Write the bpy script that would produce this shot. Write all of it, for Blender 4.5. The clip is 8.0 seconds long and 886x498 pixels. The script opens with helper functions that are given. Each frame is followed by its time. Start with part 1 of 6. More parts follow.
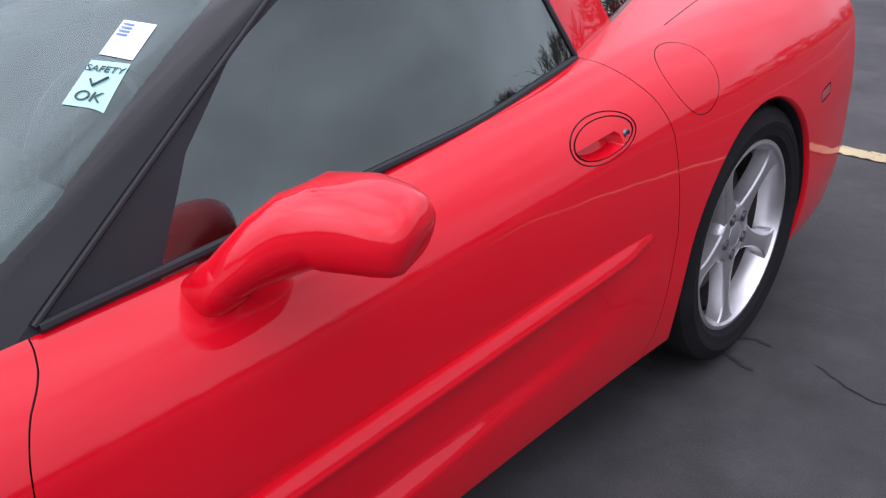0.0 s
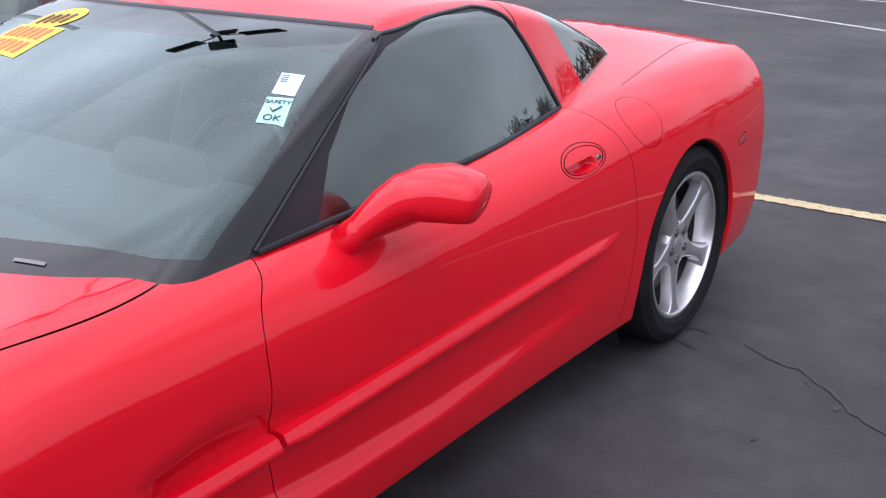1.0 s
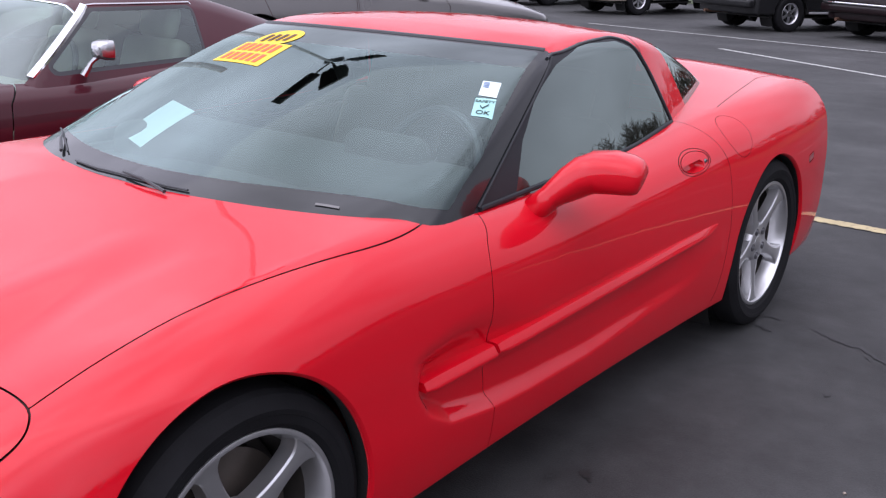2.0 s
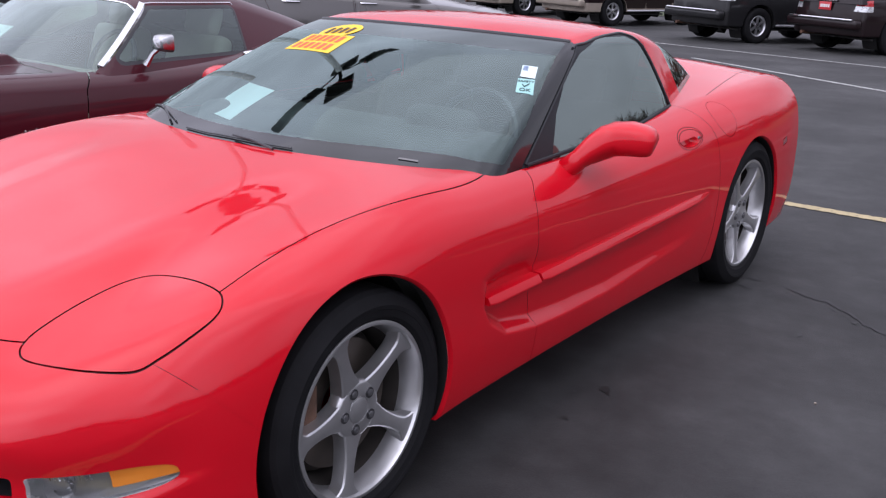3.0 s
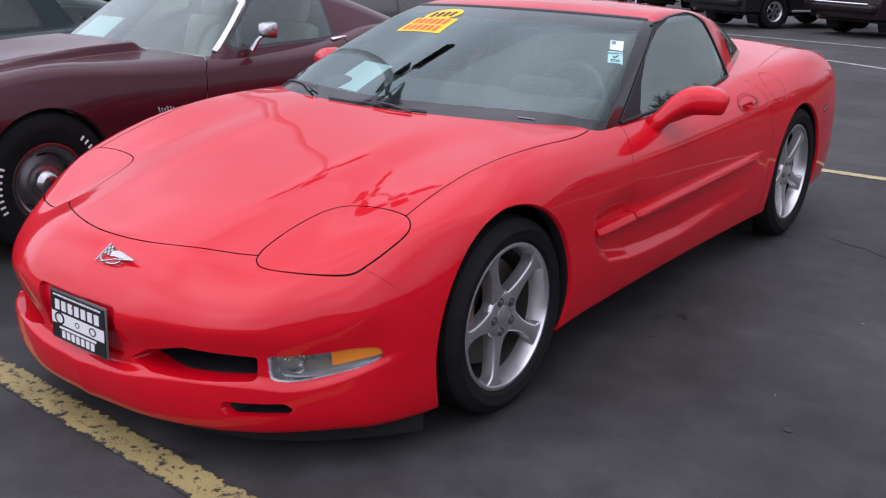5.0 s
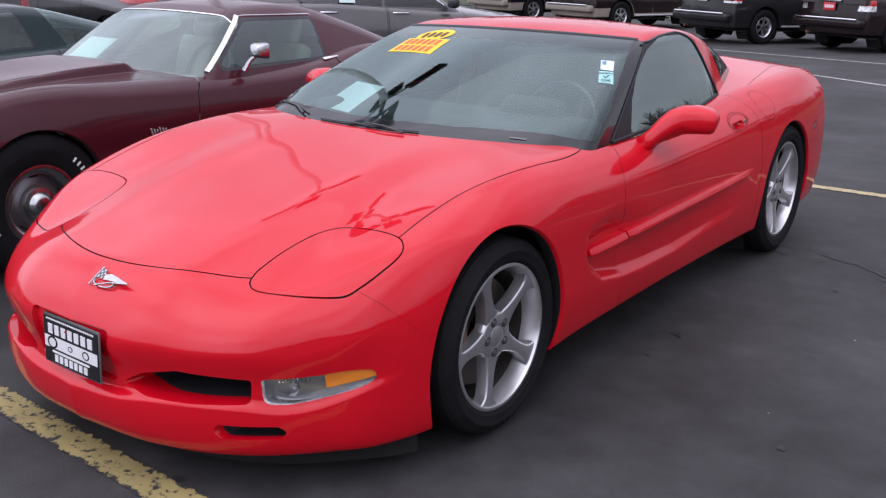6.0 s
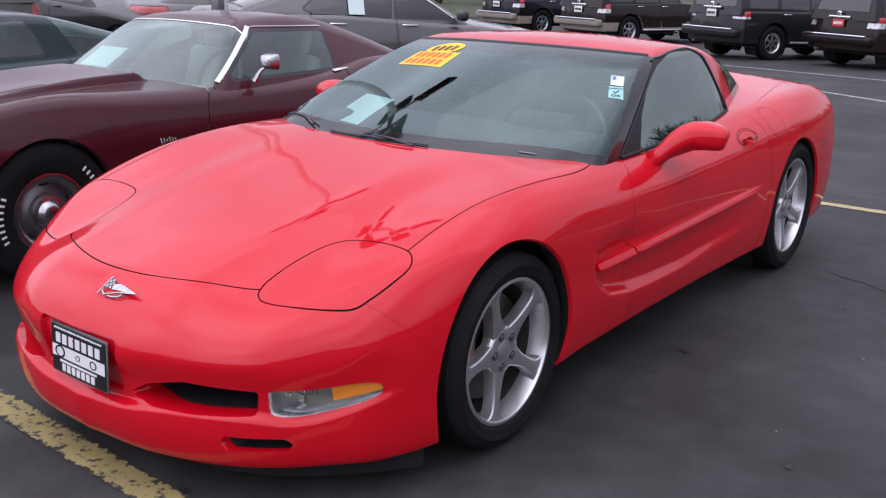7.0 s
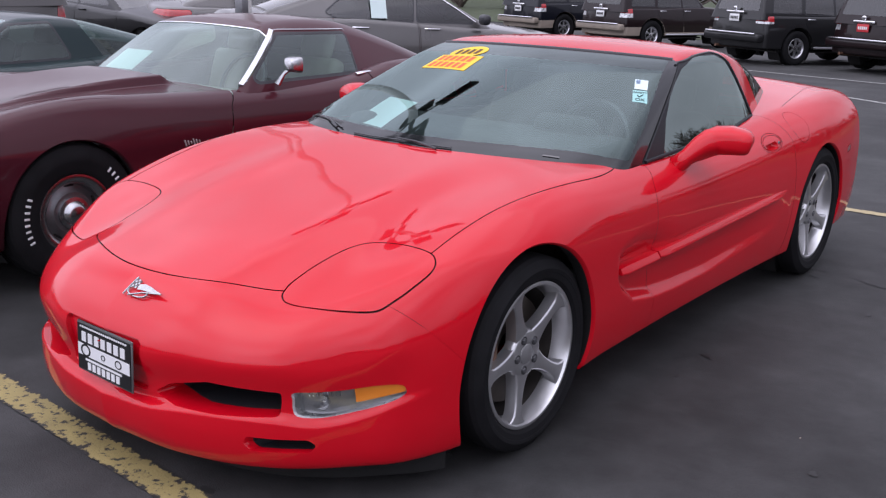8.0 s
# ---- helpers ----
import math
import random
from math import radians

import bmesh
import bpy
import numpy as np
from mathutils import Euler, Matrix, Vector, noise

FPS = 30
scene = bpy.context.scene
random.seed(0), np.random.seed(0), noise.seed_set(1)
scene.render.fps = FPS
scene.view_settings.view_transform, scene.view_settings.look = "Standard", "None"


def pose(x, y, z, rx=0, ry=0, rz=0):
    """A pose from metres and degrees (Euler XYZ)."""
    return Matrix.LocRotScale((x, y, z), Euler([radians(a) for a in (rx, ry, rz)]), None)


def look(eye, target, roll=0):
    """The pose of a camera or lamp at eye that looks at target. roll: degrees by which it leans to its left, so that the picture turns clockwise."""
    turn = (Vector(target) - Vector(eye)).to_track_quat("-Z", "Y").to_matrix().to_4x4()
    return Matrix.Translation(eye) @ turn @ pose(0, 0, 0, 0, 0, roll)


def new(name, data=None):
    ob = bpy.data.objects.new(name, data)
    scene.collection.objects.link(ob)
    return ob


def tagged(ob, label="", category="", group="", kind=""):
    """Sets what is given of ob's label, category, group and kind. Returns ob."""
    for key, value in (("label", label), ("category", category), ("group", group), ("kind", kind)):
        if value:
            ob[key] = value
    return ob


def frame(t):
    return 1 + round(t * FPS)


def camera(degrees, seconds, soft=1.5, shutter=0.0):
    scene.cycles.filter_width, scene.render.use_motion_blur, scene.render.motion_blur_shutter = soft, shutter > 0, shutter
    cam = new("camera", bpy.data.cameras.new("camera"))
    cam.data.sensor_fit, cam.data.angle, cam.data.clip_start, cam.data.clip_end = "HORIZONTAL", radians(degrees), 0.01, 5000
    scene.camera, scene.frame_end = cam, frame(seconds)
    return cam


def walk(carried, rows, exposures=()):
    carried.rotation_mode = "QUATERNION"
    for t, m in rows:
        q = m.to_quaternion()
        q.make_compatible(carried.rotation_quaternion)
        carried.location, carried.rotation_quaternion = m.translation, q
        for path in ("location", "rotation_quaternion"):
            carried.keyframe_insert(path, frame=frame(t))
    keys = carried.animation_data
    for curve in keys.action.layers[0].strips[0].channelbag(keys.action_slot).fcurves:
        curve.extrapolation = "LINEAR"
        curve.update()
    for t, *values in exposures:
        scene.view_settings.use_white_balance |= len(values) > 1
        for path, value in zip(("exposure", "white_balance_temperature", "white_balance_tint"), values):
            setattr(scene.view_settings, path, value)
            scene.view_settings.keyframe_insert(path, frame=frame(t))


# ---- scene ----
cam = camera(48.0, 8.0, 1.25)
PATH = [
    (0, (1.811, 0.416, 1.384), (0.644, 1.8, 0.534), -0.6),
    (0.5, (1.953, 0.056, 1.434), (0.87, 1.533, 0.631), -0.9),
    (1, (2.146, -0.313, 1.465), (1.015, 1.188, 0.779), -0.4),
    (1.5, (2.191, -0.714, 1.479), (1.003, 0.765, 0.845), 1.1),
    (2.8, (2.387, -1.64, 1.487), (1.262, -0.091, 0.908), 1.3),
    (3, (2.418, -1.761, 1.476), (1.292, -0.215, 0.892), 1.9),
    (3.5, (2.398, -2.072, 1.492), (1.274, -0.52, 0.921), 2.3),
    (4, (2.423, -2.341, 1.497), (1.313, -0.774, 0.939), 1.6),
    (4.5, (2.5, -2.497, 1.472), (1.363, -0.967, 0.867), 1.3),
    (6, (2.504, -2.507, 1.496), (1.37, -0.961, 0.928), 0.7),
    (6.5, (2.502, -2.506, 1.499), (1.366, -0.955, 0.946), 1.2),
    (7, (2.494, -2.509, 1.501), (1.346, -0.964, 0.955), 1.3),
    (7.5, (2.49, -2.516, 1.501), (1.328, -0.981, 0.958), 1.4),
    (8, (2.487, -2.519, 1.498), (1.307, -0.997, 0.959), 1.4),
]
walk(cam, [(t, look(eye, target, roll)) for t, eye, target, roll in PATH],
     exposures=[(0, 0.38), (0.5, 0.48), (1, 0.47), (1.5, 0.32), (2.2, 0.17), (3, 0.02), (4.5, -0.12), (6, -0.04), (8, -0.09)])

# ---- world and sun: a bright overcast sky ----
world = bpy.data.worlds.new("world")
scene.world = world
world.use_nodes = True
wn, wl = world.node_tree.nodes, world.node_tree.links
sky = wn.new("ShaderNodeTexSky")
sky.sky_type, sky.sun_disc = "NISHITA", False
sky.sun_elevation, sky.sun_rotation = radians(70), radians(206)
grey = wn.new("ShaderNodeHueSaturation")
grey.inputs["Saturation"].default_value = 0.22
cloud_co = wn.new("ShaderNodeTexCoord")
cloud = wn.new("ShaderNodeTexNoise")
cloud.inputs["Scale"].default_value, cloud.inputs["Detail"].default_value = 2.6, 5
cloud_ramp = wn.new("ShaderNodeMapRange")
cloud_ramp.inputs["From Min"].default_value, cloud_ramp.inputs["From Max"].default_value = 0.3, 0.7
cloud_ramp.inputs["To Min"].default_value, cloud_ramp.inputs["To Max"].default_value = 0.64, 1.42
cloud_mix = wn.new("ShaderNodeMix")
cloud_mix.data_type, cloud_mix.blend_type = "RGBA", "MULTIPLY"
cloud_mix.inputs["Factor"].default_value = 1.0
veil = wn.new("ShaderNodeMix")
veil.data_type = "RGBA"
veil.inputs["Factor"].default_value = 0.6
veil.inputs["B"].default_value = (9.2, 8.95, 11.4, 1)
wl.new(sky.outputs["Color"], grey.inputs["Color"])
wl.new(grey.outputs["Color"], veil.inputs["A"])
wl.new(cloud_co.outputs["Generated"], cloud.inputs["Vector"])
wl.new(cloud.outputs["Fac"], cloud_ramp.inputs["Value"])
wl.new(veil.outputs["Result"], cloud_mix.inputs["A"])
wl.new(cloud_ramp.outputs["Result"], cloud_mix.inputs["B"])
# an overcast dome: the zenith more than twice as bright as the horizon
split = wn.new("ShaderNodeSeparateXYZ")
dome = wn.new("ShaderNodeMapRange")
dome.inputs["From Min"].default_value, dome.inputs["From Max"].default_value = 0.0, 1.0
dome.inputs["To Min"].default_value, dome.inputs["To Max"].default_value = 0.72, 1.72
dome_mix = wn.new("ShaderNodeMix")
dome_mix.data_type, dome_mix.blend_type = "RGBA", "MULTIPLY"
dome_mix.inputs["Factor"].default_value = 1.0
wl.new(cloud_co.outputs["Generated"], split.inputs["Vector"])
wl.new(split.outputs["Z"], dome.inputs["Value"])
wl.new(cloud_mix.outputs["Result"], dome_mix.inputs["A"])
wl.new(dome.outputs["Result"], dome_mix.inputs["B"])
# the clouds are brighter on the sun's side
side = wn.new("ShaderNodeVectorMath")
side.operation = "DOT_PRODUCT"
side.inputs[1].default_value = (-0.45, -0.89, 0.0)
wl.new(cloud_co.outputs["Generated"], side.inputs[0])
glow = wn.new("ShaderNodeMapRange")
glow.inputs["From Min"].default_value, glow.inputs["From Max"].default_value = -1.0, 1.0
glow.inputs["To Min"].default_value, glow.inputs["To Max"].default_value = 0.62, 1.38
wl.new(side.outputs["Value"], glow.inputs["Value"])
glow_mix = wn.new("ShaderNodeMix")
glow_mix.data_type, glow_mix.blend_type = "RGBA", "MULTIPLY"
glow_mix.inputs["Factor"].default_value = 1.0
wl.new(dome_mix.outputs["Result"], glow_mix.inputs["A"])
wl.new(glow.outputs["Result"], glow_mix.inputs["B"])
background = wn["Background"]
background.inputs["Strength"].default_value = 0.15
wl.new(glow_mix.outputs["Result"], background.inputs["Color"])

sun = new("sun", bpy.data.lights.new("sun", "SUN"))
sun.data.energy, sun.data.angle, sun.data.color = 0.5, radians(100), (1.0, 0.97, 0.94)
sun.matrix_world = look((-0.7, -1.4, 10), (0, 0, 0))


# ---- materials ----
def material(name, colour, rough=0.5, metal=0.0, vary=0.12, scale=6.0, bump_size=0.0, bump_scale=120.0, coat=0.0, coat_rough=0.03, fleck=0.0, specular=0.5):
    """A surface with blotchy and fine colour change and fine relief."""
    m = bpy.data.materials.new(name)
    m.use_nodes = True
    n, l = m.node_tree.nodes, m.node_tree.links
    b = n["Principled BSDF"]
    b.inputs["Metallic"].default_value = metal
    b.inputs["Specular IOR Level"].default_value = specular
    b.inputs["Coat Weight"].default_value, b.inputs["Coat Roughness"].default_value = coat, coat_rough
    co = n.new("ShaderNodeTexCoord")
    big, fine = n.new("ShaderNodeTexNoise"), n.new("ShaderNodeTexNoise")
    big.inputs["Scale"].default_value, big.inputs["Detail"].default_value = scale, 5
    fine.inputs["Scale"].default_value, fine.inputs["Detail"].default_value = bump_scale, 4
    for t in (big, fine):
        l.new(co.outputs["Object"], t.inputs["Vector"])
    add = n.new("ShaderNodeMath")
    add.operation = "MULTIPLY_ADD"
    l.new(fine.outputs["Fac"], add.inputs[0])
    add.inputs[1].default_value = fleck
    l.new(big.outputs["Fac"], add.inputs[2])
    ramp = n.new("ShaderNodeMapRange")
    ramp.inputs["From Min"].default_value, ramp.inputs["From Max"].default_value = 0.3 + fleck * 0.3, 0.7 + fleck * 0.7
    ramp.inputs["To Min"].default_value, ramp.inputs["To Max"].default_value = 1 - vary, 1 + vary
    l.new(add.outputs[0], ramp.inputs["Value"])
    mix = n.new("ShaderNodeMix")
    mix.data_type, mix.blend_type = "RGBA", "MULTIPLY"
    mix.inputs["Factor"].default_value = 1
    mix.inputs["A"].default_value = (*colour, 1)
    l.new(ramp.outputs["Result"], mix.inputs["B"])
    l.new(mix.outputs["Result"], b.inputs["Base Color"])
    rr = n.new("ShaderNodeMapRange")
    rr.inputs["To Min"].default_value, rr.inputs["To Max"].default_value = max(rough - 0.06, 0.02), rough + 0.06
    l.new(big.outputs["Fac"], rr.inputs["Value"])
    l.new(rr.outputs["Result"], b.inputs["Roughness"])
    if bump_size:
        bp = n.new("ShaderNodeBump")
        bp.inputs["Strength"].default_value, bp.inputs["Distance"].default_value = 1.0, bump_size
        l.new(fine.outputs["Fac"], bp.inputs["Height"])
        l.new(bp.outputs["Normal"], b.inputs["Normal"])
    return m


def glass(name, tint, ior=1.5, sheen=(1, 1, 1)):
    """Thin tinted glass: clear through its tint, mirror-like by Fresnel on both faces."""
    m = bpy.data.materials.new(name)
    m.use_nodes = True
    n, l = m.node_tree.nodes, m.node_tree.links
    n.remove(n["Principled BSDF"])
    clear, shine, mix, fr = n.new("ShaderNodeBsdfTransparent"), n.new("ShaderNodeBsdfGlossy"), n.new("ShaderNodeMixShader"), n.new("ShaderNodeFresnel")
    clear.inputs["Color"].default_value = (*tint, 1)
    shine.inputs["Roughness"].default_value = 0.015
    shine.inputs["Color"].default_value = (*sheen, 1)
    fr.inputs["IOR"].default_value = ior
    twice, over, both = n.new("ShaderNodeMath"), n.new("ShaderNodeMath"), n.new("ShaderNodeMath")
    twice.operation, over.operation, both.operation = "MULTIPLY", "ADD", "DIVIDE"
    twice.inputs[1].default_value, over.inputs[1].default_value = 2.0, 1.0
    l.new(fr.outputs["Fac"], twice.inputs[0])
    l.new(fr.outputs["Fac"], over.inputs[0])
    l.new(twice.outputs[0], both.inputs[0])
    l.new(over.outputs[0], both.inputs[1])
    l.new(both.outputs[0], mix.inputs["Fac"])
    l.new(clear.outputs[0], mix.inputs[1])
    l.new(shine.outputs[0], mix.inputs[2])
    l.new(mix.outputs[0], n["Material Output"].inputs["Surface"])
    return m


RED = material("red_paint", (0.57, 0.002, 0.0125), 0.5, vary=0.03, scale=2, coat=0.85, coat_rough=0.03, specular=0.05)
MAROON = material("maroon_paint", (0.052, 0.007, 0.013), 0.35, vary=0.06, scale=2, specular=0.12, coat=0.55, coat_rough=0.05)
TEAL = material("dark_teal_paint", (0.010, 0.024, 0.026), 0.35, vary=0.05, scale=2, specular=0.15, coat=0.5, coat_rough=0.05)
GREY = material("grey_paint", (0.105, 0.100, 0.098), 0.30, metal=0.55, vary=0.04, scale=2, coat=0.8)
SILVER = material("silver_paint", (0.42, 0.42, 0.42), 0.3, metal=0.3, vary=0.04, scale=2, coat=0.8)
CHARCOAL = material("charcoal_paint", (0.013, 0.013, 0.014), 0.35, vary=0.05, scale=2, specular=0.15, coat=0.5)
NAVY = material("navy_paint", (0.005, 0.006, 0.011), 0.35, vary=0.05, scale=2, specular=0.15, coat=0.5)
WINE = material("wine_paint", (0.010, 0.004, 0.005), 0.35, vary=0.05, scale=2, specular=0.15, coat=0.5)
BEIGE = material("beige_cladding", (0.26, 0.22, 0.18), 0.45, vary=0.06)
BLACK = material("black_trim", (0.024, 0.025, 0.029), 0.38, vary=0.2, bump_size=0.0004, bump_scale=900)
SATIN = material("satin_black_seal", (0.014, 0.015, 0.018), 0.55, vary=0.15, specular=0.3)
FRIT = material("black_glass_border", (0.012, 0.013, 0.014), 0.06, vary=0.05)
GAP = material("shadow_gap", (0.05, 0.002, 0.003), 0.7, vary=0.1)
WELL = material("wheel_well", (0.006, 0.006, 0.006), 0.9, vary=0.3, scale=12, bump_size=0.002, bump_scale=60)
RUBBER = material("tyre_rubber", (0.009, 0.009, 0.010), 0.78, vary=0.25, scale=9, bump_size=0.0006, bump_scale=260, specular=0.14)
ALLOY = material("alloy_wheel", (0.56, 0.56, 0.57), 0.26, metal=0.95, vary=0.05, bump_size=0.0001, bump_scale=500)
WHEEL = material("silver_wheel_paint", (0.58, 0.58, 0.585), 0.31, metal=0.88, vary=0.05, scale=20, coat=0.25, coat_rough=0.1)
# near-black brown that stands in for the shade deep inside the wheels
BARREL_SHADE = material("barrel_shade", (0.022, 0.018, 0.015), 0.85, vary=0.3, scale=15)
LAMP_GREY = material("lamp_reflector", (0.46, 0.46, 0.47), 0.32, metal=0.55, vary=0.1, scale=30)
BRIGHT = material("bright_alloy", (0.54, 0.54, 0.56), 0.34, metal=0.9, vary=0.04)
CHROME = material("chrome", (0.82, 0.82, 0.83), 0.07, metal=1.0, vary=0.02)
NUT = material("dark_steel", (0.13, 0.13, 0.135), 0.35, metal=0.9, vary=0.1)
STEEL = material("dull_wheel_steel", (0.20, 0.20, 0.21), 0.4, metal=0.8, vary=0.15, scale=20)
PEWTER = material("pewter_badge", (0.46, 0.46, 0.47), 0.25, metal=1.0, vary=0.1, scale=60)
IRON = material("brake_disc", (0.075, 0.062, 0.052), 0.5, metal=0.6, vary=0.25, scale=14)
RUST = material("rusty_iron", (0.10, 0.05, 0.03), 0.7, vary=0.35, scale=20, bump_size=0.001, bump_scale=120)
DASH = material("grey_dashboard", (0.050, 0.053, 0.053), 0.75, vary=0.12, bump_size=0.00015, bump_scale=300)
INTERIOR = material("dark_cabin_trim", (0.035, 0.034, 0.033), 0.7, vary=0.15, bump_size=0.00012, bump_scale=300)
LEATHER = material("oak_leather", (0.05, 0.042, 0.036), 0.55, vary=0.12, bump_size=0.00015, bump_scale=200)
TAN = material("tan_vinyl", (0.30, 0.29, 0.24), 0.55, vary=0.12)
AMBER = material("amber_lens", (0.72, 0.22, 0.02), 0.18, vary=0.08, coat=1)
LENS = material("clear_lens_back", (0.66, 0.67, 0.68), 0.28, metal=0.55, vary=0.15, scale=16)
TAIL = material("red_lens", (0.42, 0.01, 0.015), 0.15, vary=0.12, scale=20, coat=1)
PALE = material("pale_mint_paper", (0.78, 0.95, 0.92), 0.5, vary=0.03)
WHITE = material("white_paper", (0.60, 0.72, 0.70), 0.5, vary=0.03)
MINT = material("mint_sticker", (0.31, 0.56, 0.535), 0.5, vary=0.03)
INK = material("black_ink", (0.01, 0.02, 0.02), 0.5, vary=0.02)
BLUE = material("blue_print", (0.10, 0.16, 0.35), 0.5, vary=0.02)
YELLOW = material("yellow_sticker", (0.85, 0.55, 0.02), 0.5, vary=0.03)
ORANGE = material("orange_print", (0.85, 0.10, 0.02), 0.5, vary=0.03)
PLATE = material("black_plate", (0.01, 0.01, 0.011), 0.3, vary=0.05)
PLATE_WHITE = material("white_print", (0.75, 0.75, 0.75), 0.4, vary=0.03)
PLATE_RED = material("red_plate", (0.5, 0.03, 0.04), 0.4, vary=0.03)
POLE = material("white_painted_pole", (0.62, 0.62, 0.60), 0.5, vary=0.06)
LAMP = material("bronze_lamp_housing", (0.02, 0.018, 0.016), 0.5, vary=0.1)
BARK = material("grey_bark", (0.07, 0.055, 0.045), 0.9, vary=0.3, scale=8, bump_size=0.01, bump_scale=30)
GRASS = material("grass", (0.05, 0.065, 0.03), 0.9, vary=0.35, scale=3, bump_size=0.02, bump_scale=30)
SCREEN = glass("windscreen_glass", (0.70, 0.84, 0.82), 1.50, (0.75, 0.92, 0.895))
SHADE = glass("windscreen_shade_band", (0.05, 0.06, 0.06), 1.46, (0.80, 0.90, 0.88))
PANE = glass("side_glass", (0.18, 0.22, 0.21), 1.78, (0.85, 1.0, 0.95))
LIGHT_PANE = glass("pale_green_glass", (0.62, 0.77, 0.72), 1.60, (0.88, 1.0, 0.97))
DARK_PANE = glass("dark_glass", (0.16, 0.18, 0.18), 1.52)
CLEAR = glass("clear_lens", (0.92, 0.93, 0.93), 1.45)


def dusty(m):
    """Gives a lacquer the slight waviness and the dusty streaks of a car that stands outdoors."""
    n, l = m.node_tree.nodes, m.node_tree.links
    b = n["Principled BSDF"]
    co = n.new("ShaderNodeTexCoord")
    wave, dust = n.new("ShaderNodeTexNoise"), n.new("ShaderNodeTexNoise")
    wave.inputs["Scale"].default_value, wave.inputs["Detail"].default_value = 7.0, 2
    dust.inputs["Scale"].default_value, dust.inputs["Detail"].default_value, dust.inputs["Roughness"].default_value = 3.5, 8, 0.7
    l.new(co.outputs["Object"], wave.inputs["Vector"])
    l.new(co.outputs["Object"], dust.inputs["Vector"])
    bp = n.new("ShaderNodeBump")
    bp.inputs["Distance"].default_value = 0.0008
    l.new(wave.outputs["Fac"], bp.inputs["Height"])
    l.new(bp.outputs["Normal"], b.inputs["Coat Normal"])
    r = n.new("ShaderNodeMapRange")
    r.inputs["From Min"].default_value, r.inputs["From Max"].default_value = 0.42, 0.68
    r.inputs["To Min"].default_value, r.inputs["To Max"].default_value = 0.015, 0.07
    l.new(dust.outputs["Fac"], r.inputs["Value"])
    l.new(r.outputs["Result"], b.inputs["Coat Roughness"])


for lacquer in (RED, MAROON, TEAL):
    dusty(lacquer)


def asphalt():
    m = material("asphalt", (0.0290, 0.0291, 0.0292), 0.70, vary=0.42, scale=1.3, bump_size=0.0014, bump_scale=170, fleck=0.9, specular=0.38)
    n, l = m.node_tree.nodes, m.node_tree.links
    b = n["Principled BSDF"]
    co = n.new("ShaderNodeTexCoord")
    worn = n.new("ShaderNodeTexNoise")
    worn.inputs["Scale"].default_value, worn.inputs["Detail"].default_value, worn.inputs["Roughness"].default_value = 0.55, 8, 0.7
    l.new(co.outputs["Object"], worn.inputs["Vector"])
    ramp = n.new("ShaderNodeMapRange")
    ramp.inputs["From Min"].default_value, ramp.inputs["From Max"].default_value = 0.35, 0.68
    ramp.inputs["To Min"].default_value, ramp.inputs["To Max"].default_value = 0.50, 1.65
    l.new(worn.outputs["Fac"], ramp.inputs["Value"])
    old = b.inputs["Base Color"].links[0].from_socket
    for scale, low, high, detail in ((5.5, 0.76, 1.24, 7), (420.0, 0.55, 1.45, 2)):
        blotch, span, tone = n.new("ShaderNodeTexNoise"), n.new("ShaderNodeMapRange"), n.new("ShaderNodeMix")
        blotch.inputs["Scale"].default_value, blotch.inputs["Detail"].default_value, blotch.inputs["Roughness"].default_value = scale, detail, 0.65
        l.new(co.outputs["Object"], blotch.inputs["Vector"])
        span.inputs["From Min"].default_value, span.inputs["From Max"].default_value = 0.32, 0.68
        span.inputs["To Min"].default_value, span.inputs["To Max"].default_value = low, high
        l.new(blotch.outputs["Fac"], span.inputs["Value"])
        tone.data_type, tone.blend_type = "RGBA", "MULTIPLY"
        tone.inputs["Factor"].default_value = 1
        l.new(old, tone.inputs["A"])
        l.new(span.outputs["Result"], tone.inputs["B"])
        old = tone.outputs["Result"]
    mix = n.new("ShaderNodeMix")
    mix.data_type, mix.blend_type = "RGBA", "MULTIPLY"
    mix.inputs["Factor"].default_value = 1
    l.new(old, mix.inputs["A"])
    l.new(ramp.outputs["Result"], mix.inputs["B"])
    l.new(mix.outputs["Result"], b.inputs["Base Color"])
    return m


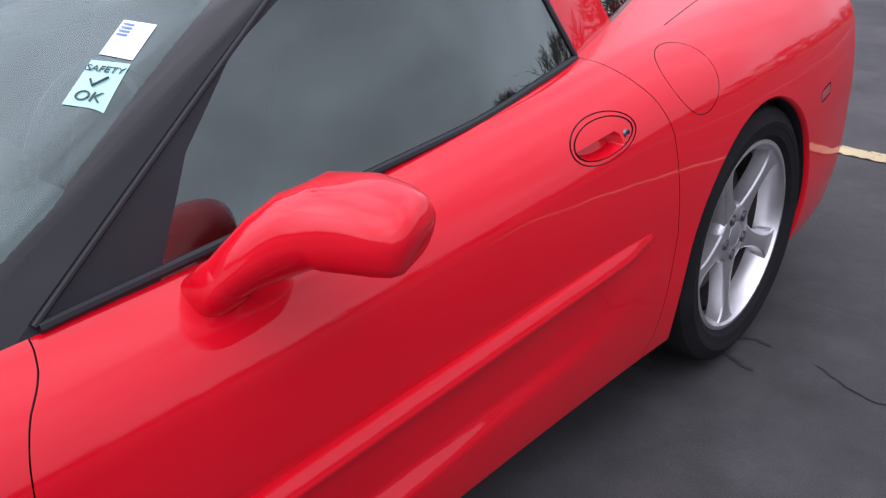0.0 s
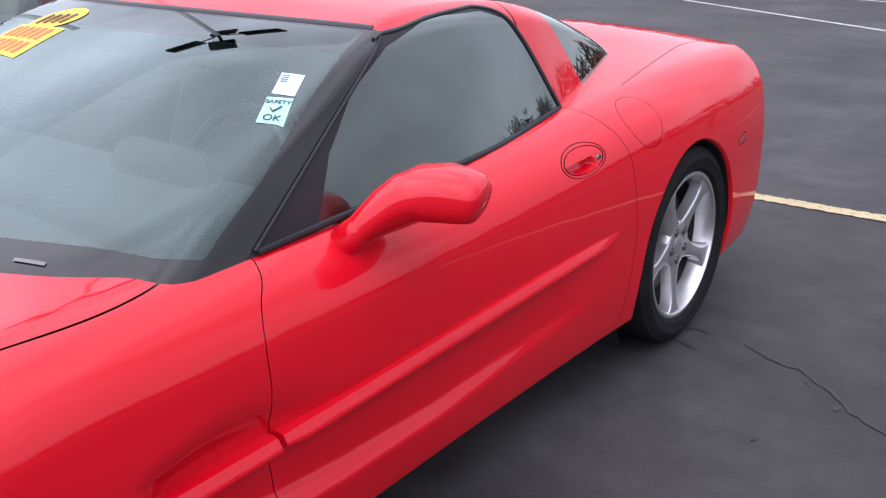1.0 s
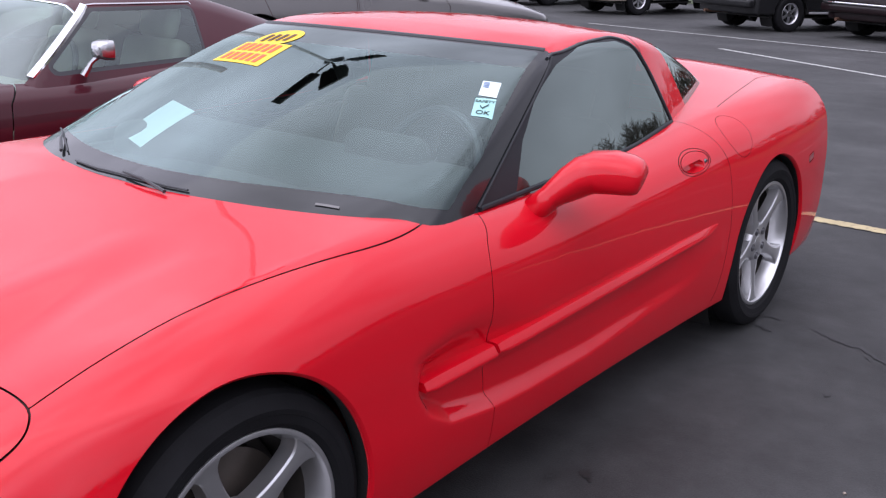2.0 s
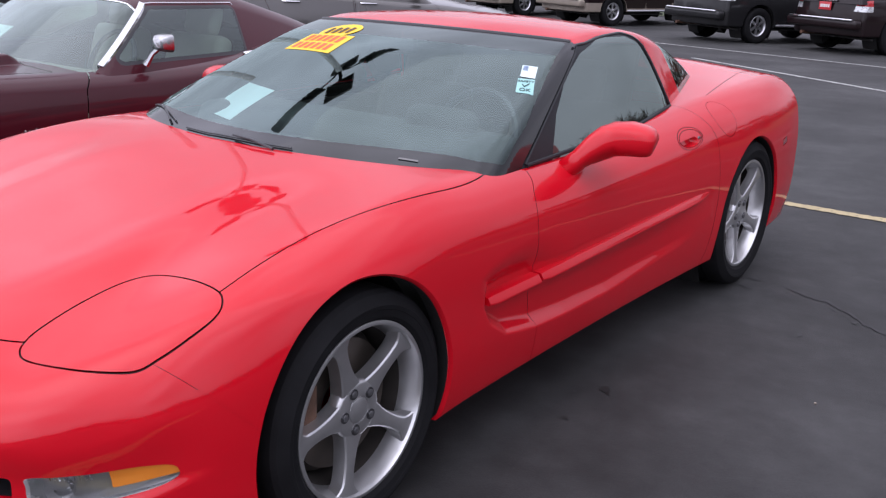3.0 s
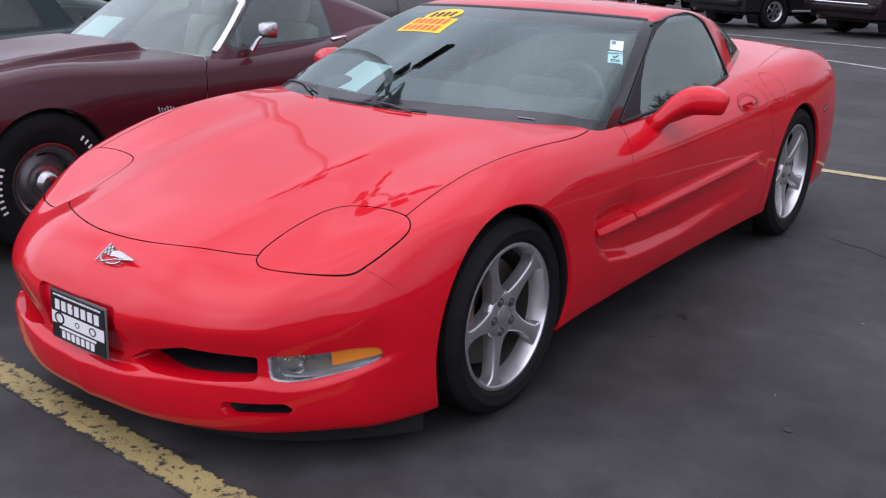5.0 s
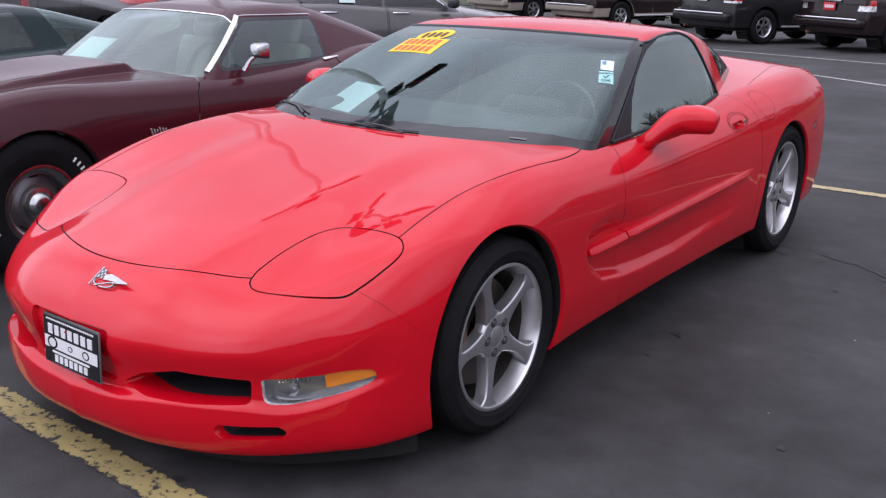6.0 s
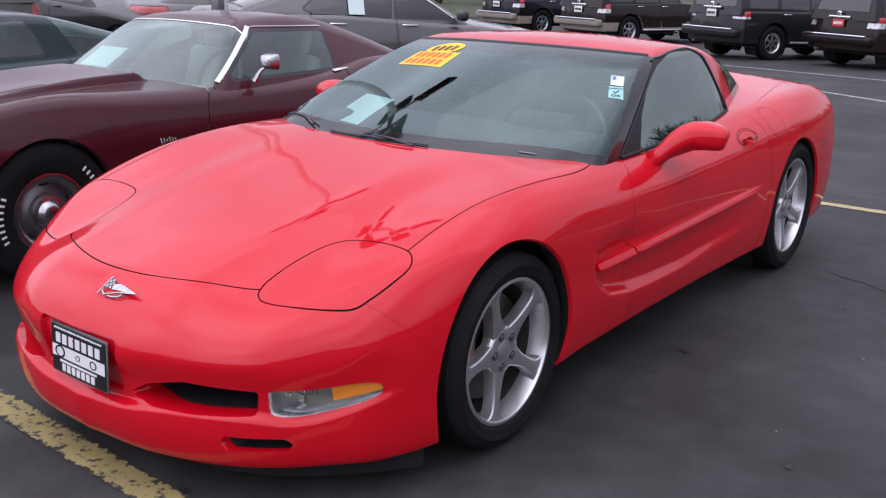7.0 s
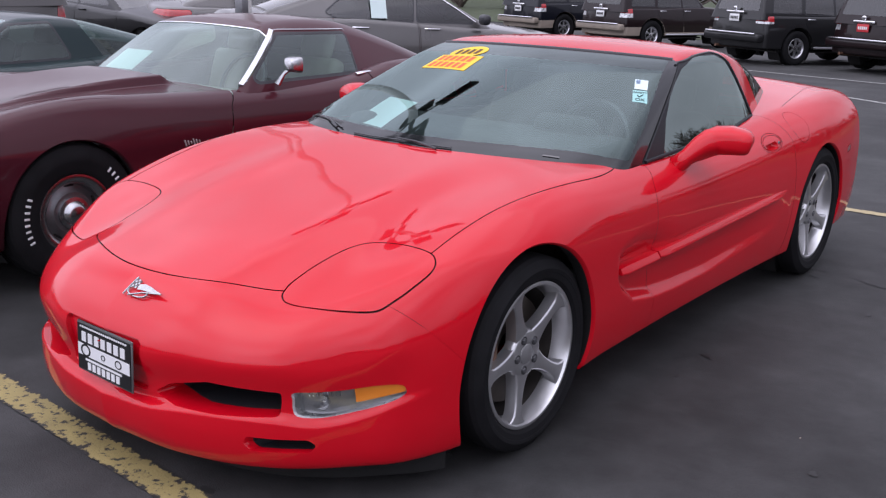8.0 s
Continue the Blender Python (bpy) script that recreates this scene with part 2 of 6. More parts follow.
def worn_paint(name, colour, wear):
    """Road paint that has flaked off down to the asphalt in patches."""
    m = material(name, colour, 0.7, vary=0.15, scale=7, bump_size=0.002, bump_scale=120)
    n, l = m.node_tree.nodes, m.node_tree.links
    b = n["Principled BSDF"]
    co = n.new("ShaderNodeTexCoord")
    chips = n.new("ShaderNodeTexNoise")
    chips.inputs["Scale"].default_value, chips.inputs["Detail"].default_value, chips.inputs["Roughness"].default_value = 30, 6, 0.72
    l.new(co.outputs["Object"], chips.inputs["Vector"])
    ramp = n.new("ShaderNodeMapRange")
    ramp.inputs["From Min"].default_value, ramp.inputs["From Max"].default_value = wear, wear + 0.05
    # the paint flakes most along both edges of the line
    across = n.new("ShaderNodeSeparateXYZ")
    l.new(co.outputs["UV"], across.inputs["Vector"])
    edge = n.new("ShaderNodeMapRange")
    edge.inputs["From Min"].default_value, edge.inputs["From Max"].default_value = 0.0, 0.30
    edge.inputs["To Min"].default_value, edge.inputs["To Max"].default_value = 0.14, 0.0
    l.new(across.outputs["X"], edge.inputs["Value"])
    less = n.new("ShaderNodeMath")
    less.operation = "SUBTRACT"
    l.new(chips.outputs["Fac"], less.inputs[0])
    l.new(edge.outputs["Result"], less.inputs[1])
    l.new(less.outputs["Value"], ramp.inputs["Value"])
    mix = n.new("ShaderNodeMix")
    mix.data_type = "RGBA"
    l.new(ramp.outputs["Result"], mix.inputs["Factor"])
    mix.inputs["A"].default_value = (0.026, 0.025, 0.024, 1)
    l.new(b.inputs["Base Color"].links[0].from_socket, mix.inputs["B"])
    l.new(mix.outputs["Result"], b.inputs["Base Color"])
    return m


ASPHALT = asphalt()
LINE_YELLOW = worn_paint("worn_yellow_line", (0.29, 0.235, 0.092), 0.41)
LINE_PALE = worn_paint("faded_cream_line", (0.42, 0.345, 0.19), 0.36)
LINE_WHITE = worn_paint("worn_white_line", (0.42, 0.42, 0.40), 0.41)
CRACK = material("crack_tar", (0.012, 0.012, 0.013), 0.6, vary=0.2)
SPOT = material("oil_spot", (0.013, 0.013, 0.013), 0.6, vary=0.3, scale=20)


# ---- mesh helpers ----
def part(name, bm, mat, parent=None, label="", smooth=True, angle=40):
    """Links a bmesh as one mesh object, a part of parent."""
    bmesh.ops.recalc_face_normals(bm, faces=bm.faces)
    me = bpy.data.meshes.new(name)
    bm.to_mesh(me)
    bm.free()
    me.materials.append(mat)
    if smooth:
        me.polygons.foreach_set("use_smooth", np.ones(len(me.polygons), dtype=bool))
        me.set_sharp_from_angle(angle=radians(angle))
    ob = new(name, me)
    ob.parent = parent
    if label:
        ob["label"] = label
    return ob


def box(bm, size, at, bevel=0.0, turn=None, seg=2):
    m = Matrix.Translation(at) @ (turn or Matrix()) @ Matrix.Diagonal((*size, 1))
    v = bmesh.ops.create_cube(bm, size=1, matrix=m)["verts"]
    if bevel:
        e = list({e for x in v for e in x.link_edges})
        bmesh.ops.bevel(bm, geom=e, offset=bevel, segments=seg, profile=0.5, affect="EDGES")
    return v


def lathe(bm, profile, axis="x", n=48, at=(0, 0, 0)):
    """Turns (along, radius) points round an axis."""
    rings = []
    for a, r in profile:
        ring = []
        for k in range(n):
            t = 2 * math.pi * k / n
            c, s = r * math.cos(t), r * math.sin(t)
            p = {"x": (a, c, s), "y": (c, a, s), "z": (c, s, a)}[axis]
            ring.append(bm.verts.new(Vector(p) + Vector(at)))
        rings.append(ring)
    for p, q in zip(rings, rings[1:]):
        for k in range(n):
            bm.faces.new((p[k], p[(k + 1) % n], q[(k + 1) % n], q[k]))
    return rings


def tube(bm, points, radius, n=8, closed=True):
    """A round bar along points; radius a number or one for each point."""
    P = [Vector(p) for p in points]
    R = radius if isinstance(radius, (list, tuple)) else [radius] * len(P)
    rings = []
    for k, p in enumerate(P):
        d = (P[min(k + 1, len(P) - 1)] - P[max(k - 1, 0)]).normalized()
        a = d.orthogonal().normalized() if abs(d.z) > 0.99 else d.cross(Vector((0, 0, 1))).normalized()
        b = d.cross(a)
        rings.append([bm.verts.new(p + (a * math.cos(t) + b * math.sin(t)) * R[k]) for t in (2 * math.pi * i / n for i in range(n))])
    for p, q in zip(rings, rings[1:]):
        for k in range(n):
            bm.faces.new((p[k], p[(k + 1) % n], q[(k + 1) % n], q[k]))
    if closed:
        bm.faces.new(rings[0])
        bm.faces.new(rings[-1])
    return rings


def loft(bm, rings, cap=True, loop=True):
    V = [[bm.verts.new(p) for p in r] for r in rings]
    n = len(V[0])
    for p, q in zip(V, V[1:]):
        for k in range(n if loop else n - 1):
            bm.faces.new((p[k], p[(k + 1) % n], q[(k + 1) % n], q[k]))
    if cap:
        bm.faces.new(V[0])
        bm.faces.new(V[-1])


def words(text, size, m, mat, name, parent, extrude=0.0004):
    """Lettering in the built-in font, as a mesh, centred on the pose m."""
    cu = bpy.data.curves.new(name, "FONT")
    cu.body, cu.size, cu.align_x, cu.align_y, cu.extrude = text, size, "CENTER", "CENTER", extrude
    ob = bpy.data.objects.new(name, cu)
    me = bpy.data.meshes.new_from_object(ob)
    bpy.data.objects.remove(ob)
    me.transform(m)
    me.materials.clear()
    me.materials.append(mat)
    made = new(name, me)
    made.parent = parent
    return made


def thing(name, label, category, group="", at=None, kind=""):
    """The empty at a thing's base that holds its parts."""
    ob = tagged(new(name), label, category, group, kind)
    ob.empty_display_size = 0.1
    if at is not None:
        ob.matrix_basis = at
    return ob

# ---- shell modelling: smooth solids meshed as fine shells, then cut along panel lines ----
def curve(*keys):
    """A smooth function through (position, value) keys."""
    kx = np.array([k[0] for k in keys], float)
    ky = np.array([k[1] for k in keys], float)
    d = np.diff(ky) / np.diff(kx)
    m = np.zeros(len(kx))
    m[0], m[-1] = d[0], d[-1]
    h = np.diff(kx)
    m[1:-1] = (d[:-1] * h[1:] + d[1:] * h[:-1]) / (h[:-1] + h[1:])

    def at(x):
        x = np.clip(x, kx[0], kx[-1])
        i = np.clip(np.searchsorted(kx, x) - 1, 0, len(kx) - 2)
        t = (x - kx[i]) / h[i]
        t2, t3 = t * t, t * t * t
        return ((2 * t3 - 3 * t2 + 1) * ky[i] + (t3 - 2 * t2 + t) * h[i] * m[i]
                + (3 * t2 - 2 * t3) * ky[i + 1] + (t3 - t2) * h[i] * m[i + 1])
    return at


def step(a, b, x):
    """0 below a, 1 above b, smooth between."""
    t = np.clip((x - a) / (b - a), 0, 1)
    return t * t * (3 - 2 * t)


def bump(x, c, w):
    return np.exp(-((x - c) / w) ** 2)


def round_max(a, b, r):
    """The intersection of two half spaces with a rounded edge of radius r."""
    u, v = np.maximum(a + r, 0), np.maximum(b + r, 0)
    return np.minimum(-r, np.maximum(a, b)) + np.sqrt(u * u + v * v)


def polygon(points, r=0.0):
    """Signed distance to a polygon (inside negative) whose corners are rounded by r."""
    p = np.array(points, float)
    if r:
        c = p.mean(0)
        a, b = np.roll(p, 1, 0) - p, np.roll(p, -1, 0) - p
        a /= np.linalg.norm(a, axis=1)[:, None]
        b /= np.linalg.norm(b, axis=1)[:, None]
        s = np.abs(a[:, 0] * b[:, 1] - a[:, 1] * b[:, 0])
        turn = np.sign((c - p)[:, 0] * (a + b)[:, 0] + (c - p)[:, 1] * (a + b)[:, 1])
        p = p + (a + b) * (r / np.maximum(s, 0.3) * turn)[:, None]

    def at(x, y):
        d = np.full(np.shape(x), 1e9)
        inside = np.zeros(np.shape(x), bool)
        for (ax, ay), (bx, by) in zip(p, np.roll(p, -1, 0)):
            ex, ey = bx - ax, by - ay
            wx, wy = x - ax, y - ay
            t = np.clip((wx * ex + wy * ey) / (ex * ex + ey * ey), 0, 1)
            d = np.minimum(d, np.hypot(wx - ex * t, wy - ey * t))
            if by != ay:
                inside ^= ((ay <= y) != (by <= y)) & (x < ax + (y - ay) * ex / (by - ay))
        return np.where(inside, -d, d) - r
    return at


def ellipse(cx, cy, rx, ry, turn=0.0):
    c, s = math.cos(turn), math.sin(turn)
    return lambda x, y: (np.hypot(((x - cx) * c + (y - cy) * s) / rx, ((y - cy) * c - (x - cx) * s) / ry) - 1) * min(rx, ry)


def shell(f, start, end, height, half, up, nose, tail, n_mid, n_turn, n_end, reach=2.6):
    """The surface f = 0 round a spine along y, as points, normals and triangles."""
    tau = np.linspace(0, 2 * np.pi, n_turn, endpoint=False)
    rows = []
    for phi in np.linspace(90, 0, n_end, endpoint=False):
        rows.append((start, math.cos(radians(phi)), -nose * math.sin(radians(phi))))
    for y in np.linspace(start, end, n_mid):
        rows.append((y, 1.0, 0.0))
    for phi in np.linspace(90, 0, n_end, endpoint=False)[::-1]:
        rows.append((end, math.cos(radians(phi)), tail * math.sin(radians(phi))))
    rows = np.array(rows)
    rows[0, 1] = rows[-1, 1] = 0.004
    D = np.stack([half * np.sin(tau)[None] * rows[:, 1:2], np.repeat(rows[:, 2:3], n_turn, 1), up * np.cos(tau)[None] * rows[:, 1:2]], -1).reshape(-1, 3)
    D /= np.linalg.norm(D, axis=1)[:, None]
    O = np.zeros_like(D)
    O[:, 1] = np.repeat(rows[:, 0], n_turn)
    O[:, 2] = height
    lo, hi = np.zeros(len(D)), np.full(len(D), reach)
    for _ in range(20):
        mid = (lo + hi) / 2
        P = O + D * mid[:, None]
        inside = f(P[:, 0], P[:, 1], P[:, 2]) < 0
        lo, hi = np.where(inside, mid, lo), np.where(inside, hi, mid)
    V = O + D * lo[:, None]
    i, j = np.meshgrid(np.arange(len(rows) - 1), np.arange(n_turn), indexing="ij")
    a, b = (i * n_turn + j).ravel(), (i * n_turn + (j + 1) % n_turn).ravel()
    c, d = b + n_turn, a + n_turn
    T = np.concatenate([np.stack([a, b, c], 1), np.stack([a, c, d], 1)])
    return V, normals(f, V), T


def normals(f, V, e=0.003):
    G = []
    for k in range(3):
        A, B = V.copy(), V.copy()
        A[:, k] += e
        B[:, k] -= e
        G.append(f(A[:, 0], A[:, 1], A[:, 2]) - f(B[:, 0], B[:, 1], B[:, 2]))
    G = np.stack(G, 1)
    return G / np.maximum(np.linalg.norm(G, axis=1), 1e-9)[:, None]


def compact(V, N, T):
    used, inv = np.unique(T, return_inverse=True)
    return V[used], N[used], inv.reshape(-1, 3)


def cut(mesh, g):
    """Splits a shell along g = 0 into (inside, outside)."""
    V, N, T = mesh
    if len(T) == 0:
        return mesh, mesh
    s = g(V[:, 0], V[:, 1], V[:, 2])
    s = np.where(np.abs(s) < 1e-7, 1e-7, s)
    neg = s < 0
    k = neg[T].sum(1)
    ins, out = [T[k == 3]], [T[k == 0]]
    newV, newN = [V], [N]
    mixed = T[(k == 1) | (k == 2)]
    if len(mixed):
        nm = neg[mixed]
        lone = np.where(nm.sum(1) == 1, nm.argmax(1), (~nm).argmax(1))
        r = np.arange(len(mixed))
        a, b, c = mixed[r, lone], mixed[r, (lone + 1) % 3], mixed[r, (lone + 2) % 3]
        E = np.sort(np.concatenate([np.stack([a, b], 1), np.stack([a, c], 1)]), axis=1)
        U, inv = np.unique(E, axis=0, return_inverse=True)
        inv = inv.ravel()
        t = (s[U[:, 0]] / (s[U[:, 0]] - s[U[:, 1]]))[:, None]
        newV.append(V[U[:, 0]] * (1 - t) + V[U[:, 1]] * t)
        nn = N[U[:, 0]] * (1 - t) + N[U[:, 1]] * t
        newN.append(nn / np.linalg.norm(nn, axis=1)[:, None])
        p, q = inv[:len(a)] + len(V), inv[len(a):] + len(V)
        tip, base = np.stack([a, p, q], 1), np.concatenate([np.stack([p, b, c], 1), np.stack([p, c, q], 1)])
        isneg = neg[a]
        ins += [tip[isneg], base[np.concatenate([~isneg, ~isneg])]]
        out += [tip[~isneg], base[np.concatenate([isneg, isneg])]]
    V, N = np.concatenate(newV), np.concatenate(newN)
    return compact(V, N, np.concatenate(ins)), compact(V, N, np.concatenate(out))


def merge(*meshes):
    V, N, T, n = [], [], [], 0
    for m in meshes:
        V.append(m[0]), N.append(m[1]), T.append(m[2] + n)
        n += len(m[0])
    return np.concatenate(V), np.concatenate(N), np.concatenate(T)


def panel(mesh, g, gap=0.0022, depth=0.007):
    """Cuts a panel out along g = 0 with a gap round it: (panel, sunken gap, rest)."""
    inner, rest = cut(mesh, lambda x, y, z: g(x, y, z) + gap)
    strip, outer = cut(rest, lambda x, y, z: g(x, y, z) - gap)
    strip = (strip[0] - strip[1] * depth, strip[1], strip[2])
    return inner, strip, outer


def border(T):
    """Edges that belong to one triangle only, in that triangle's direction."""
    E = np.concatenate([T[:, [0, 1]], T[:, [1, 2]], T[:, [2, 0]]])
    key = np.sort(E, axis=1)
    _, inv, n = np.unique(key, axis=0, return_inverse=True, return_counts=True)
    return E[n[inv.ravel()] == 1]


def sink(mesh, way, depth, inset=0.0):
    """A pocket in place of a cut-out: the walls round it and its floor."""
    V, N, T = mesh
    way = np.array(way, float)
    E = border(T)
    floor = V + way * depth
    if inset:
        c = V.mean(0)
        floor = floor + (c - V) * inset
    a, b = E[:, 0], E[:, 1]
    n = len(V)
    W = np.concatenate([np.stack([a, b + n, b], 1), np.stack([a, a + n, b + n], 1)])
    P = np.concatenate([V, floor])
    fn = np.cross(P[W[:, 1]] - P[W[:, 0]], P[W[:, 2]] - P[W[:, 0]])
    WN = np.zeros_like(P)
    for k in range(3):
        np.add.at(WN, W[:, k], -fn)
    WN /= np.maximum(np.linalg.norm(WN, axis=1), 1e-12)[:, None]
    return compact(P, -WN, W), (floor, N, T)


def mirror(mesh):
    V, N, T = mesh
    return V * (-1, 1, 1), N * (-1, 1, 1), T[:, ::-1]


def place(name, mesh, mat, parent, label="", push=0.0):
    """A shell as a mesh object, a part of parent."""
    V, N, T = mesh
    me = bpy.data.meshes.new(name)
    V = V + N * push if push else V
    me.vertices.add(len(V))
    me.vertices.foreach_set("co", V.astype(np.float32).ravel())
    me.loops.add(len(T) * 3)
    me.loops.foreach_set("vertex_index", T.astype(np.int32).ravel())
    me.polygons.add(len(T))
    me.polygons.foreach_set("loop_start", np.arange(0, len(T) * 3, 3, dtype=np.int32))
    me.polygons.foreach_set("loop_total", np.full(len(T), 3, dtype=np.int32))
    me.update(calc_edges=True)
    me.validate()
    me.polygons.foreach_set("use_smooth", np.ones(len(me.polygons), dtype=bool))
    if len(me.vertices) == len(V):
        me.normals_split_custom_set_from_vertices(N.astype(np.float32))
    me.materials.append(mat)
    ob = new(name, me)
    ob.parent = parent
    if label:
        ob["label"] = label
    return ob


def surface_x(f, y, z, x0=0.2, x1=1.4):
    """Where the shell's side lies at (y, z)."""
    y, z = np.asarray(y, float), np.asarray(z, float)
    lo, hi = np.full(y.shape, x0), np.full(y.shape, x1)
    for _ in range(22):
        mid = (lo + hi) / 2
        inside = f(mid, y, z) < 0
        lo, hi = np.where(inside, mid, lo), np.where(inside, hi, mid)
    return lo


# ---- the red coupe's form: the body below the glass, and the glasshouse ----
red_centre = curve((-1.0, 0.50), (-0.86, 0.585), (-0.62, 0.655), (-0.3, 0.725), (0, 0.785), (0.3, 0.838), (0.55, 0.868), (1.5, 0.86), (2.2, 0.88), (2.8, 0.93), (3.3, 0.945), (3.65, 0.90))
red_crown = curve((-1.0, 0.42), (-0.62, 0.58), (-0.37, 0.685), (-0.05, 0.775), (0.3, 0.825), (0.7, 0.835), (1.2, 0.83), (1.9, 0.85), (2.4, 0.885), (2.8, 0.905), (3.3, 0.90), (3.65, 0.86))
red_width = curve((-0.7, 0.90), (-0.3, 0.935), (0, 0.948), (0.4, 0.94), (0.8, 0.93), (1.5, 0.925), (2.1, 0.935), (2.65, 0.955), (3.1, 0.935), (3.65, 0.86))
red_plan = curve((0, 0), (0.3, 0.030), (0.5, 0.105), (0.6, 0.172), (0.72, 0.295), (0.82, 0.425), (0.9, 0.61), (1.0, 1.0))
red_lip = curve((0.0, 0.10), (0.10, 0.055), (0.15, 0.018), (0.22, 0.0), (0.3, 0.0), (0.42, 0.0), (0.52, 0.025), (0.62, 0.085), (0.9, 0.3))
red_shelf = curve((0.0, 0.262), (0.20, 0.270), (0.31, 0.284), (0.45, 0.290), (0.585, 0.284), (0.665, 0.270), (0.711, 0.275), (0.77, 0.297), (0.823, 0.322), (0.95, 0.37))
cove_outline = polygon([(0.462, 0.570), (0.51, 0.588), (0.63, 0.612), (0.80, 0.625), (1.3, 0.61), (2.2, 0.56), (2.2, 0.40), (1.9, 0.36), (1.3, 0.318), (1.0, 0.328), (0.80, 0.340), (0.62, 0.360), (0.528, 0.415), (0.495, 0.48)], 0.015)
cove_depth = curve((0.40, 0.045), (0.74, 0.042), (0.9, 0.037), (1.3, 0.027), (1.75, 0.012), (2.05, 0.0), (3, 0.0))


def red_side(y, z):
    w = red_width(y) - 0.055 * np.clip((z - 0.55) / 0.3, 0, 2) ** 2 - 0.055 * np.clip((0.42 - z) / 0.3, 0, 2) ** 2
    cove = step(-0.005, 0.040 + 0.12 * step(0.45, 0.6, z), -cove_outline(y, z))
    cove = cove * (1 - step(0.56, 1.02, y) * step(0.42, 0.55, z))
    return w - cove_depth(y) * cove


def red_body(x, y, z):
    x = np.abs(x)
    s = np.clip(x / 0.72, 0, 1.4)
    blend = s * s * (1.5 - 0.5 * np.minimum(s, 1))
    front = 1 - step(0.0, 0.42, y)
    top = red_centre(y) * (1 - blend) + red_crown(y) * blend - 0.012 * front * bump(x, 0.52, 0.12) + 0.006 * front * bump(x, 0.30, 0.10)
    r = 0.13 + 0.05 * (1 - step(-0.5, 0.6, y))
    a = round_max(z - top, x - red_side(y, z), r)
    ledge = z - red_shelf(np.minimum(x, 0.95))
    f = red_plan(x) + red_lip(z) - 0.965 - y + 0.026 * step(-0.010, 0.022, ledge) * (1 - step(0.05, 0.17, ledge)) * (1 - step(0.79, 0.88, x))
    a = round_max(a, f * 0.85, 0.09)
    tail = y - 3.61 + 0.09 * (x / 0.8) ** 2 + 0.10 * np.clip((x - 0.55) / 0.35, 0, 2) ** 2 + 0.10 * np.clip((0.5 - z) / 0.35, 0, 2) ** 2
    a = round_max(a, tail, 0.05)
    return round_max(a, 0.115 + 0.068 * step(-0.2, 0.5, y) - z, 0.022)


red_roof = curve((0.8, 1.10), (1.2, 1.172), (1.45, 1.200), (1.75, 1.210), (2.05, 1.188), (2.3, 1.138), (2.6, 1.045), (3.0, 0.895), (3.4, 0.72))
red_pane = curve((0.4, 0.815), (0.84, 0.80), (1.4, 0.782), (1.9, 0.755), (2.1, 0.735), (2.3, 0.690), (2.55, 0.625), (3.0, 0.485), (3.3, 0.37))


def hood_edge(x):
    """Where the bonnet's rear edge meets the windscreen."""
    return 0.38 + 0.35 * x * x + 0.62 * np.minimum(np.abs(x), 0.82) ** 8


screen_foot = curve((0, 0.003), (0.3, 0.0072), (0.5, 0.0119), (0.6, 0.0113), (0.68, 0.0056), (0.74, -0.0054), (0.80, -0.012), (0.9, -0.012))


def red_screen(x, y, z):
    d = y - 0.45 - 0.49 * x * x
    foot = screen_foot(np.minimum(np.abs(x), 0.85)) * np.exp(-((y - hood_edge(x)) / 0.14) ** 2)
    return (z - foot - (0.872 + 0.385 * d - 0.02 * d * d)) * 0.93


def red_pane_side(x, y, z):
    return (np.abs(x) - (red_pane(y) - 0.36 * (z - 0.84) - 0.25 * np.clip(z - 0.84, 0, 1) ** 2)) * 0.92


def red_top(x, y, z):
    return z - (red_roof(y) - 0.085 * x * x)


def red_glass(x, y, z):
    a = round_max(red_screen(x, y, z), red_pane_side(x, y, z), 0.035)
    a = round_max(a, red_top(x, y, z), 0.05)
    a = round_max(a, y - 3.15 + 0.2 * x * x, 0.02)
    return round_max(a, 0.74 - z, 0.01)


def front_line(x):
    """Where the roof begins above the windscreen."""
    return 1.335 + 0.33 * x * x



def surface_z(f, x, y, low=0.8, high=1.4):
    """How high the shell stands at (x, y)."""
    x, y = np.asarray(x, float), np.asarray(y, float)
    lo, hi = np.full(x.shape, low), np.full(x.shape, high)
    for _ in range(24):
        mid = (lo + hi) / 2
        inside = f(x, y, mid) < 0
        lo, hi = np.where(inside, mid, lo), np.where(inside, hi, mid)
    return lo



# ---- wheels ----
def tyre_profile(width, r_rim, r_out):
    h = width / 2
    return [(-h * 0.80, r_rim - 0.004), (-h * 0.88, r_rim + 0.006), (-h * 0.98, r_rim + (r_out - r_rim) * 0.35), (-h, r_rim + (r_out - r_rim) * 0.55), (-h * 0.95, r_out - 0.028), (-h * 0.86, r_out - 0.010), (-h * 0.74, r_out - 0.002),
            (-h * 0.30, r_out), (-h * 0.29, r_out - 0.008), (-h * 0.25, r_out - 0.008), (-h * 0.24, r_out), (h * 0.24, r_out), (h * 0.25, r_out - 0.008), (h * 0.29, r_out - 0.008), (h * 0.30, r_out),
            (h * 0.74, r_out - 0.002), (h * 0.86, r_out - 0.010), (h * 0.95, r_out - 0.028), (h, r_rim + (r_out - r_rim) * 0.55), (h * 0.985, r_rim + (r_out - r_rim) * 0.42), (h * 0.975, r_rim + (r_out - r_rim) * 0.40), (h * 0.95, r_rim + (r_out - r_rim) * 0.18), (h * 0.88, r_rim + 0.006), (h * 0.80, r_rim - 0.004)]


